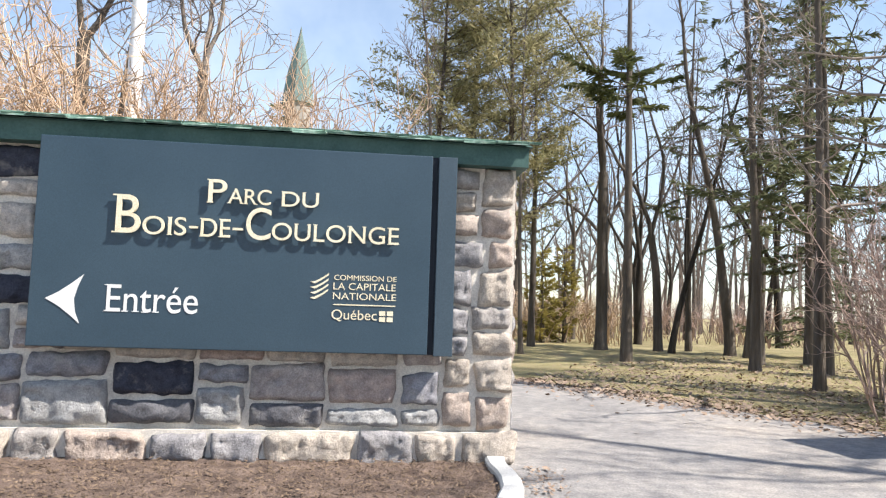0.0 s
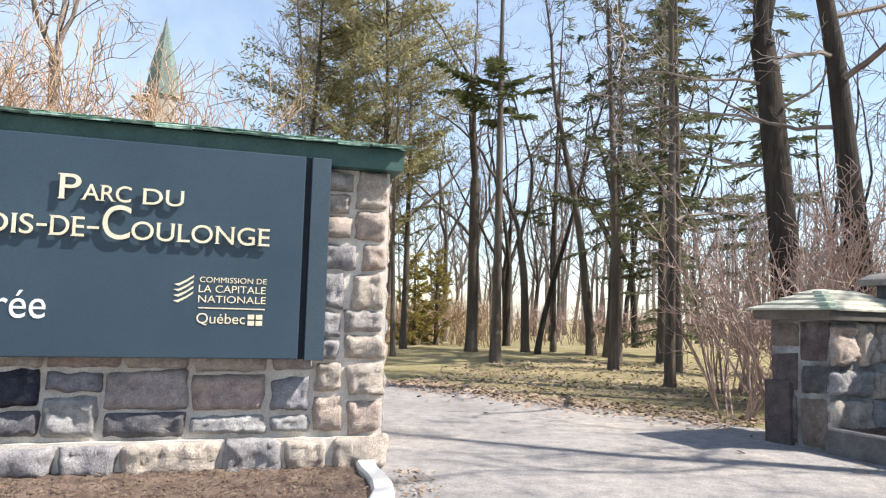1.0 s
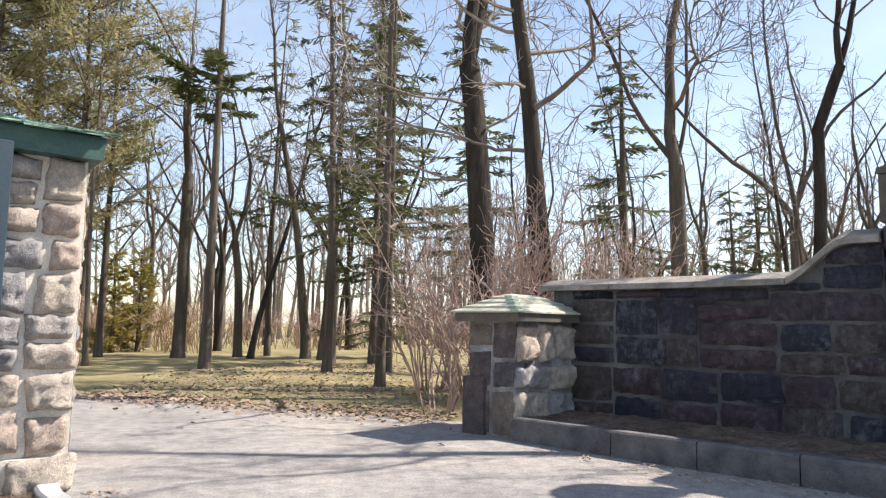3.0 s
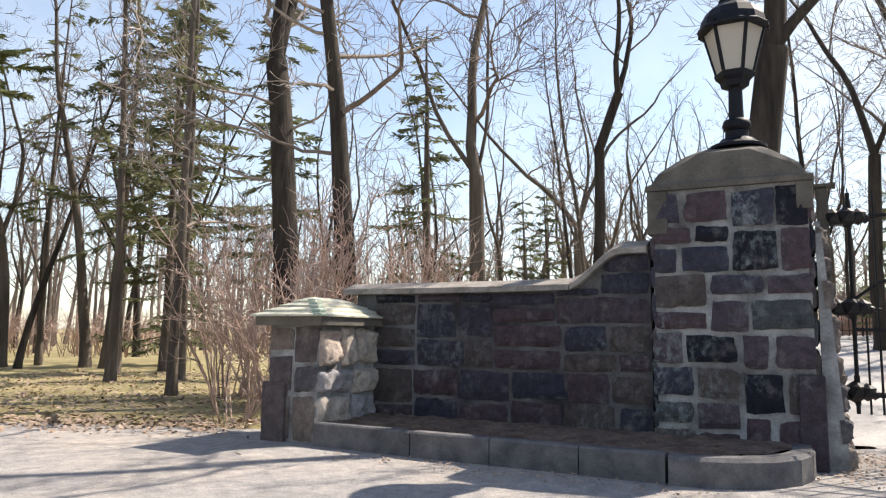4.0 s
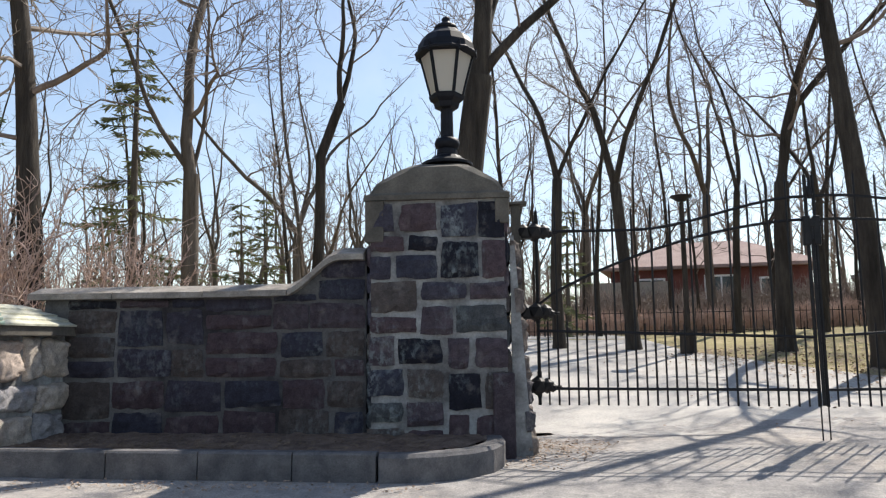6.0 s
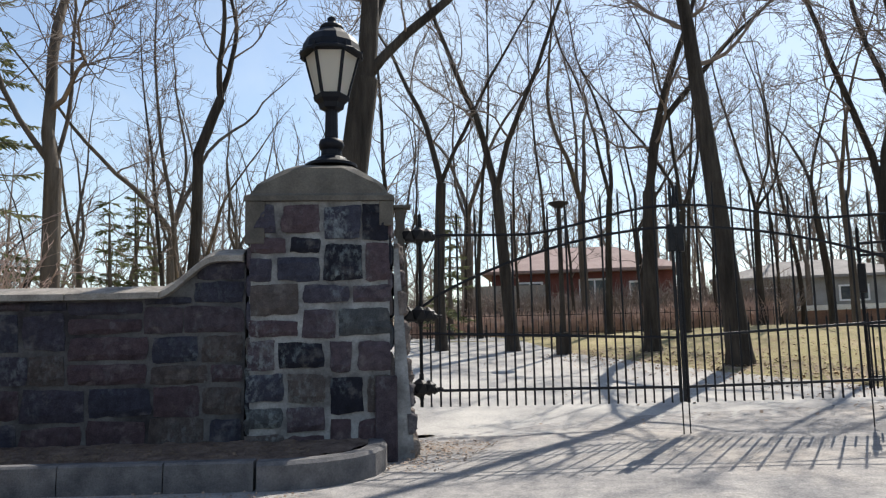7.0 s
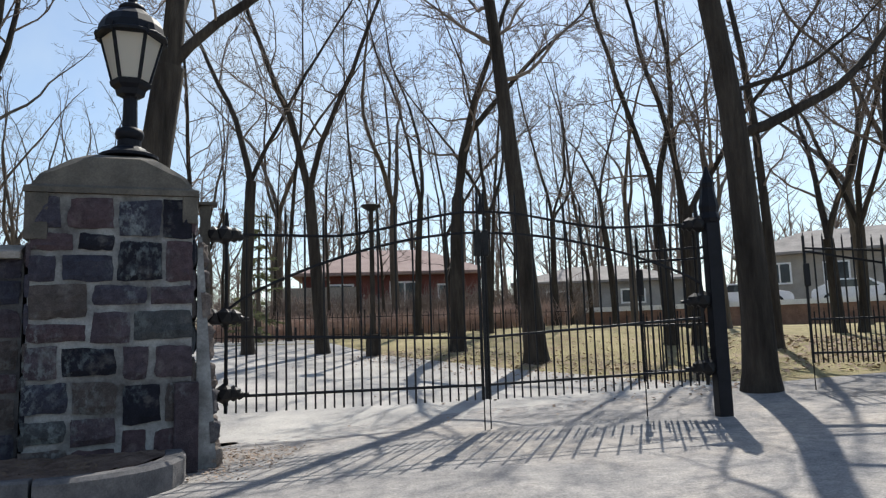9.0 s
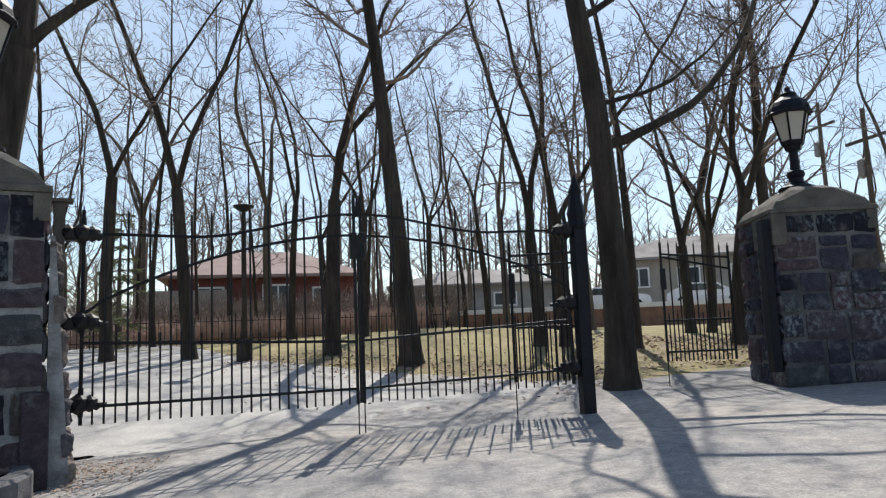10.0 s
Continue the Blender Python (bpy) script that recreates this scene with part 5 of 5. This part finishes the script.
shrub(8.0, 11.5, 1, 34, 4.0, 1.9, TWIG_RED, "large leafless shrub with reddish twigs beside the pier")
shrub(7.3, 9.8, 2, 24, 3.0, 1.5, TWIG_RED, "leafless shrub with reddish twigs by the pier")
shrub(9.5, 10.2, 3, 34, 3.6, 1.8, TWIG_RED, "leafless reddish shrub behind the wing wall")
shrub(6.1, 9.8, 4, 9, 1.5, 0.95, TWIG_RED, "small sparse shrub at the lawn's edge", twigs=1.8, r=0.014)
shrub(8.2, 13.4, 5, 20, 3.6, 1.3, TWIG_RED, "leafless shrub with reddish twigs on the lawn")
shrub(11.2, 11.6, 6, 30, 3.8, 1.8, TWIG_RED, "leafless reddish shrub behind the wing wall")
for i in range(10):
    shrub(-9.6 + 0.85 * i, 10.3 + 0.4 * (i % 3), 20 + i, 30, (5.7, 5.0, 5.6, 5.2)[i % 4] - 0.1 * i, 1.2, TWIG_TAN, "tall tan leafless hedge shrub behind the sign wall", "hedge_shrub", "hedge behind the sign", twigs=4.0)


# ---- evergreens ----
def conifer(x, y, seed, H, dia, low, width, needles, label, sparse=1.0, droop=-0.25, flat=False, name="spruce", lean=(0, 0), bough=1.0, high=None, tufts=False):
    """A straight trunk with whorls of boughs; each bough carries many flat sprays of needles."""
    rng = random.Random(seed)
    th = thing(name, pose(x, y, height(x, y) - 0.02), label, "tree", "evergreens")
    TV, TF, V, F = [], [], [], []
    pts = path_from(rng, Vector((0, 0, -0.2)), Vector((lean[0], lean[1], 1)), H, 9, 0.012, 0.02)
    tube(TV, TF, pts, [dia / 2 * (1.25 if k == 0 else 1 - 0.9 * k / 9) for k in range(10)], 9)
    z = low
    end = high or H * 0.985
    while z < end:
        s = (z - low) / (end - low)
        w = width * ((1 - s) ** 0.75 if not flat else math.sin(math.pi * min(1, 0.25 + 0.75 * s)) ** 0.6)
        for b in range(rng.choice((3, 4, 5))):
            if rng.random() > sparse:
                continue
            a = rng.uniform(0, 6.28)
            f = min(z / H * 9, 8.99)
            p = pts[int(f)].lerp(pts[int(f) + 1], f - int(f))
            L = max(0.3, w * rng.uniform(0.6, 1.15))
            q = path_from(rng, p, Vector((math.cos(a), math.sin(a), droop + rng.uniform(-0.15, 0.15))), L, 4, 0.07, 0.05)
            tube(TV, TF, q, [0.03, 0.024, 0.018, 0.012, 0.005], 3)
            for _ in range(int(40 * L * bough)):
                u = 0.18 + 0.82 * rng.random() ** 0.8
                g = min(u * 4, 3.99)
                c = q[int(g)].lerp(q[int(g) + 1], g - int(g))
                t = (q[int(g) + 1] - q[int(g)]).normalized()
                side = t.cross(Vector((0, 0, 1)))
                d = (t * rng.uniform(0.2, 0.9) + side * rng.choice((-1, 1)) * rng.uniform(0.3, 1) + Vector((0, 0, rng.uniform(-0.55, 0.2)))).normalized()
                l = rng.uniform(0.2, 0.55) * (1.1 - 0.5 * u)
                if tufts:
                    c = c + Vector((rng.gauss(0, 0.16), rng.gauss(0, 0.16), rng.gauss(0.03, 0.12)))
                    d = Vector((rng.gauss(0, 1), rng.gauss(0, 1), rng.gauss(0.35, 0.8))).normalized()
                    l = rng.uniform(0.14, 0.34)
                e = d.cross(Vector((rng.gauss(0, 1), rng.gauss(0, 1), rng.gauss(0, 1)))).normalized() * rng.uniform(0.016, 0.04)
                k = len(V)
                m2 = c + d * l * 0.55
                V += [tuple(c), tuple(m2 + e), tuple(c + d * l), tuple(m2 - e)]
                F.append((k, k + 1, k + 2, k + 3))
        z += rng.uniform(0.22, 0.42) * (1 + 0.4 * (1 - s))
    raw("trunk", TV, TF, BARK, th, smooth=True)
    raw("foliage", V, F, needles, th)
    return th


conifer(5.5, 21.7, 1, 17, 0.33, 7.9, 2.2, OLIVE, "tall pine with bare trunk and a flat green bough clump", sparse=1.0, flat=True, droop=0.1, name="pine", bough=2.2, high=9.4)
conifer(2.2, 27.0, 2, 18, 0.34, 4.6, 3.9, PINE, "dense olive green pine behind the sign wall", tufts=True, bough=1.5, flat=True, sparse=0.85, droop=0.25, name="pine")
conifer(-0.6, 27.5, 3, 17, 0.34, 2.5, 3.4, PINE, "tall olive green pine behind the sign wall", tufts=True, bough=1.5, flat=True, sparse=0.75, droop=0.25, name="pine")
conifer(1.0, 31.0, 4, 20, 0.36, 3.0, 3.6, PINE, "tall olive green pine behind the sign wall", tufts=True, bough=1.5, flat=True, sparse=0.8, droop=0.25, name="pine")
conifer(9.6, 22.0, 5, 16, 0.3, 3.8, 2.6, NEEDLES, "sparse dark hemlock among the bare trees", sparse=0.55)
conifer(11.6, 23.0, 6, 17, 0.3, 4.2, 2.8, NEEDLES, "sparse dark hemlock among the bare trees", sparse=0.55)
conifer(9.9, 18.6, 7, 15, 0.22, 4.6, 2.7, NEEDLES, "sparse dark spruce over the lawn", sparse=0.5)
conifer(13.4, 26.5, 8, 15, 0.3, 1.0, 2.6, NEEDLES, "dark spruce reaching to the ground", sparse=0.8)
conifer(14.2, 20.5, 9, 16, 0.32, 3.4, 2.6, NEEDLES, "dark spruce among the bare trees", sparse=0.6)
conifer(16.67, 15.85, 10, 11.5, 0.4, 1.4, 2.4, NEEDLES, "dark green spruce behind the wing wall", sparse=0.75)
conifer(27.5, 18.5, 11, 8.5, 0.3, 0.6, 1.8, NEEDLES, "young spruce far behind the wing wall", sparse=0.9)
conifer(24.5, 17.5, 12, 7.5, 0.3, 0.6, 1.6, NEEDLES, "young spruce far behind the wing wall", sparse=0.9)
conifer(-7.0, 30.0, 13, 10.5, 0.3, 1.0, 2.2, NEEDLES, "dark spruce below the church spire", sparse=0.9)
conifer(-10.4, 32, 14, 9.8, 0.3, 1.0, 1.8, NEEDLES, "dark spruce behind the hedge", sparse=0.9)
conifer(4.6, 33.5, 15, 4.6, 0.25, 0.2, 1.7, OCHRE_LEAF, "ochre green cedar at the lawn's edge", sparse=1.0, droop=0.4, name="cedar", bough=1.6)
conifer(5.8, 34.5, 16, 4.9, 0.25, 0.2, 1.7, OCHRE_LEAF, "ochre green cedar at the lawn's edge", sparse=1.0, droop=0.4, name="cedar", bough=1.6)
conifer(29.5, 5.4, 17, 5.5, 0.25, 0.3, 1.6, NEEDLES, "young spruce beyond the gate", sparse=0.9)

conifer(3.6, 29.5, 18, 15, 0.3, 4.4, 2.8, PINE, "olive green pine at the path's far edge", sparse=0.6, droop=0.2, name="pine", bough=0.8)
plant_tree(-0.2, 24.5, 63, 15, 0.24, BARK, TWIG, "bare tree in front of the pines", first=6, lean=(-0.06, 0), reach=3.2, rising=0.9)
plant_tree(2.6, 24.0, 64, 14, 0.18, BARK, TWIG, "slender bare tree in front of the pines", first=4, reach=2.4, rising=0.9)

conifer(10.0, 29.5, 19, 16, 0.26, 5.6, 2.5, NEEDLES, "sparse dark hemlock over the lawn", sparse=0.4)
conifer(12.4, 24.6, 20, 17, 0.26, 4.2, 2.7, NEEDLES, "sparse dark hemlock over the lawn", sparse=0.45)

# ---- flagpole, spire ----
pole = thing("flagpole", pose(-5.72, 12.78, 0), "white painted flagpole behind the hedge", "flagpole")
part("shaft", lathe([(0.17, -0.1), (0.165, 0.3), (0.13, 4.5), (0.12, 8), (0.09, 13)], 16), WHITE, pole, smooth=True)
church = thing("church_spire", pose(-25.2, 117.3, 0), "distant church spire with pale green patina", "church")
part("spire", lathe([(2.7, 34.5), (2.3, 37.5), (1.9, 40), (0.25, 46.5), (0.05, 47.8)], 8), SPIRE, church)
part("belfry", lathe([(2.2, -1), (2.2, 34.5)], 8), STUCCO, church, "pale stone belfry")


# ---- houses ----
def window(parent, x, z, w, h, y=0.0, m=None):
    fr = part("window", boxm(x, x + w, y - 0.08, y + 0.05, z, z + h), WHITE, parent, "white framed window")
    part("pane", boxm(x + 0.12, x + w / 2 - 0.05, y - 0.09, y - 0.06, z + 0.12, z + h - 0.12), GLASS, fr)
    part("pane", boxm(x + w / 2 + 0.05, x + w - 0.12, y - 0.09, y - 0.06, z + 0.12, z + h - 0.12), GLASS, fr)


def house(m, w, d, h, roof, wall_mat, roof_mat, label, wins, lower=None):
    th = thing("house", m, label, "house", "houses behind the park")
    part("wall", boxm(0, w, 0, d, -1.5, h), wall_mat, th)
    bm = bmesh.new()
    o = 0.6
    lo = [bm.verts.new(p) for p in ((-o, -o, h), (w + o, -o, h), (w + o, d + o, h), (-o, d + o, h))]
    up = [bm.verts.new((v.co.x, v.co.y, h + 0.18)) for v in lo]
    r = [bm.verts.new(p) for p in ((d / 2, d / 2, h + roof), (w - d / 2, d / 2, h + roof))]
    bm.faces.new(lo[::-1])
    for i in range(4):
        bm.faces.new((lo[i], lo[(i + 1) % 4], up[(i + 1) % 4], up[i]))
    bm.faces.new((up[0], up[1], r[1], r[0]))
    bm.faces.new((up[1], up[2], r[1]))
    bm.faces.new((up[2], up[3], r[0], r[1]))
    bm.faces.new((up[3], up[0], r[0]))
    part("roof", bm, roof_mat, th)
    for x, z, ww, hh in wins:
        window(th, x, z, ww, hh)
    return th


h1 = house(along((45.2, 5.6, 2.4), (0.02, -1)), 11.2, 7, 2.9, 2.0, BRICK, ROOF_RED, "red brick bungalow with a pinkish hipped roof", [(1.6, 1.2, 1.6, 1.2), (5.4, 0.9, 1.9, 1.6), (8.4, 1.2, 1.4, 1.1)])
part("wall_panel", boxm(-1.8, 3.4, -0.35, 0.0, -1.2, 2.2), STUCCO, h1, "beige stucco garage front")
house(along((48.9, -24.5, 2.6), (-0.52, -0.85)), 13, 8, 3.6, 2.0, STUCCO, ROOF_GREY, "beige two-storey house with a grey roof", [(1.6, 1.6, 1.5, 1.5), (5.0, 1.6, 1.6, 1.4), (8.6, 1.4, 2.0, 1.6)])
house(along((54, -9.5, 2.6), (-0.2, -0.98)), 12, 8, 2.4, 1.6, SIDING, ROOF_GREY, "grey-sided bungalow behind the trees", [(2, 0.8, 1.8, 1.1), (7.5, 0.8, 1.8, 1.1)])


# ---- far park fence, garden wall, parked cars ----
def low_fence(p0, p1, n, z, label):
    d = Vector((p1[0] - p0[0], p1[1] - p0[1]))
    L = d.length
    th = thing("park_fence", along((p0[0], p0[1], z), d), label, "fence", kind="structure")
    for i in range(n + 1):
        x = L * i / n
        part("post" if i % 8 == 0 else "picket", bar(bmesh.new(), (x, 0, -0.3), (x, 0, 1.0 if i % 8 else 1.15), 0.018 if i % 8 else 0.035, 4), IRON, th)
    for zz in (0.15, 0.85):
        part("rail", bar(bmesh.new(), (0, 0, zz), (L, 0, zz), 0.018, 4), IRON, th)


low_fence((29.6, 8.2), (30.6, -7.6), 72, 1.42, "low black iron picket fence along the park edge")
brush("russet_hedge", -14, 14, 31.5, 34, 1500, 1.15, TWIG_RED, "russet leafless hedge behind the fence", 41, 0.02)
gw = thing("garden_wall", along((41.0, -9.5, 1.75), (-0.42, -0.91)), "low brown boundary wall with a white top along the street", "wall", kind="structure")
part("wall", boxm(0, 30, 0, 0.3, -0.6, 0.72), RUST_HEDGE, gw)
part("capping", boxm(0, 30, -0.06, 0.36, 0.722, 0.98), WHITE, gw, "white capping")


part("wall", boxm(0, 30, 0.362, 9, -1.2, 0.66), PAVING, gw, "raised street verge")


def car(m, label):
    th = thing("parked_car", m, label, "car", "parked cars")
    body = prism([(-2.2, 0.25), (2.2, 0.25), (2.25, 0.6), (2.1, 0.85), (1.2, 0.95), (0.6, 1.4), (-1.1, 1.45), (-1.9, 0.98), (-2.25, 0.9), (-2.3, 0.5)], "y", -0.85, 0.85)
    bmesh.ops.bevel(body, geom=body.edges[:], offset=0.06, segments=2, affect="EDGES")
    part("body", body, CAR_WHITE, th)
    part("side_window", prism([(-1.45, 0.97), (0.95, 0.97), (0.5, 1.32), (-1.05, 1.36)], "y", -0.87, -0.8), GLASS, th)
    for x in (-1.4, 1.4):
        for y in (-0.82, 0.82):
            w = part("wheel", lathe([(0.2, -0.11), (0.33, -0.1), (0.33, 0.1), (0.2, 0.11)], 18), RUBBER, th, m=pose(x, y, 0.33, 90, 0, 0))
            part("rim", lathe([(0.05, -0.115), (0.19, -0.113), (0.19, 0.113), (0.05, 0.115)], 12), WHITE, w)


car(along((40.0, -20.4, 2.41), (-0.5, -0.86)), "white car parked on the street")
car(along((37.7, -25.3, 2.41), (-0.5, -0.86)), "white car parked on the street")

# ---- park lamp post and utility poles ----
lz = height(21.5, 0.6)
lp = thing("park_lamp_post", pose(21.5, 0.6, lz), "dark park lamp post with a flat disc head", "lamp post")
part("plinth", boxm(-0.22, 0.22, -0.22, 0.22, -0.2, 0.62, bevel=0.03), BARK_DARK, lp)
part("shaft", lathe([(0.08, 0.6), (0.07, 3.9), (0.065, 4.35)], 10), BARK_DARK, lp)
part("head", lathe([(0.10, 4.3), (0.30, 4.43), (0.31, 4.47), (0.1, 4.53)], 14), IRON, lp)
for x, y, h in ((28.2, -28.3, 11.2), (36.9, -33.7, 14.4)):
    up = thing("utility_pole", pose(x, y, height(x, y)), "wooden utility pole with a cross-arm by the street", "utility pole", "utility poles")
    part("shaft", lathe([(0.16, -0.3), (0.11, h - 1)], 8), BARK, up)
    part("crossarm", boxm(-1.2, 1.2, -0.06, 0.06, h - 2.6, h - 2.45), BARK, up)
    part("transformer", lathe([(0.05, h - 4.4), (0.22, h - 4.3), (0.22, h - 3.5), (0.05, h - 3.4)], 10), SIDING, up, m=pose(0.35, 0, 0))


# ---- fallen leaves and twigs on the lawn and along the paving's edge ----
def litter(name, regions, seed, material, label):
    rng = random.Random(seed)
    V, F = [], []
    for (ax, ay), (bx, by), width, n, size in regions:
        d = Vector((bx - ax, by - ay))
        nrm = Vector((-d.y, d.x)).normalized()
        for _ in range(n):
            p = Vector((ax, ay)) + d * rng.random() + nrm * rng.gauss(0, width)
            c = Vector((p.x, p.y, height(p.x, p.y) + 0.012 + 0.02 * rng.random()))
            a, l = rng.uniform(0, 6.28), size * rng.uniform(0.5, 1.3)
            u = Vector((math.cos(a), math.sin(a), rng.uniform(-0.5, 0.5))) * l
            v = Vector((-math.sin(a), math.cos(a), rng.uniform(-0.6, 0.6))) * l * rng.uniform(0.3, 0.8)
            k = len(V)
            V += [tuple(c - u), tuple(c + v), tuple(c + u), tuple(c - v)]
            F += [(k, k + 1, k + 2), (k, k + 2, k + 3)]
    tagged(raw(name, V, F, material, None), label, "leaf litter", kind="stuff")


litter("leaf_litter", [((1.6, 14.8), (5.9, 9.0), 0.45, 2600, 0.045), ((3, 17), (9, 11), 1.8, 2400, 0.045), ((6, 22), (12, 16), 3.0, 2400, 0.05), ((12.5, -6.5), (22, 0.4), 1.0, 3400, 0.04), ((13, -8), (24, -3), 2.6, 3600, 0.032), ((12.4, -9), (22, -13), 1.6, 2600, 0.055)], 3, DEAD_LEAF, "dry brown leaves strewn over the lawn")
litter("grit", [((9.2, 2.6), (9.0, 1.2), 0.35, 700, 0.02), ((5.2, 6.4), (6.2, 2.4), 0.12, 400, 0.02), ((7.4, 2.0), (9.0, 1.6), 0.25, 400, 0.02), ((0.9, 6.4), (0.8, 5.2), 0.12, 200, 0.02)], 4, DEAD_LEAF, "dry leaf crumbs and grit along the walls")
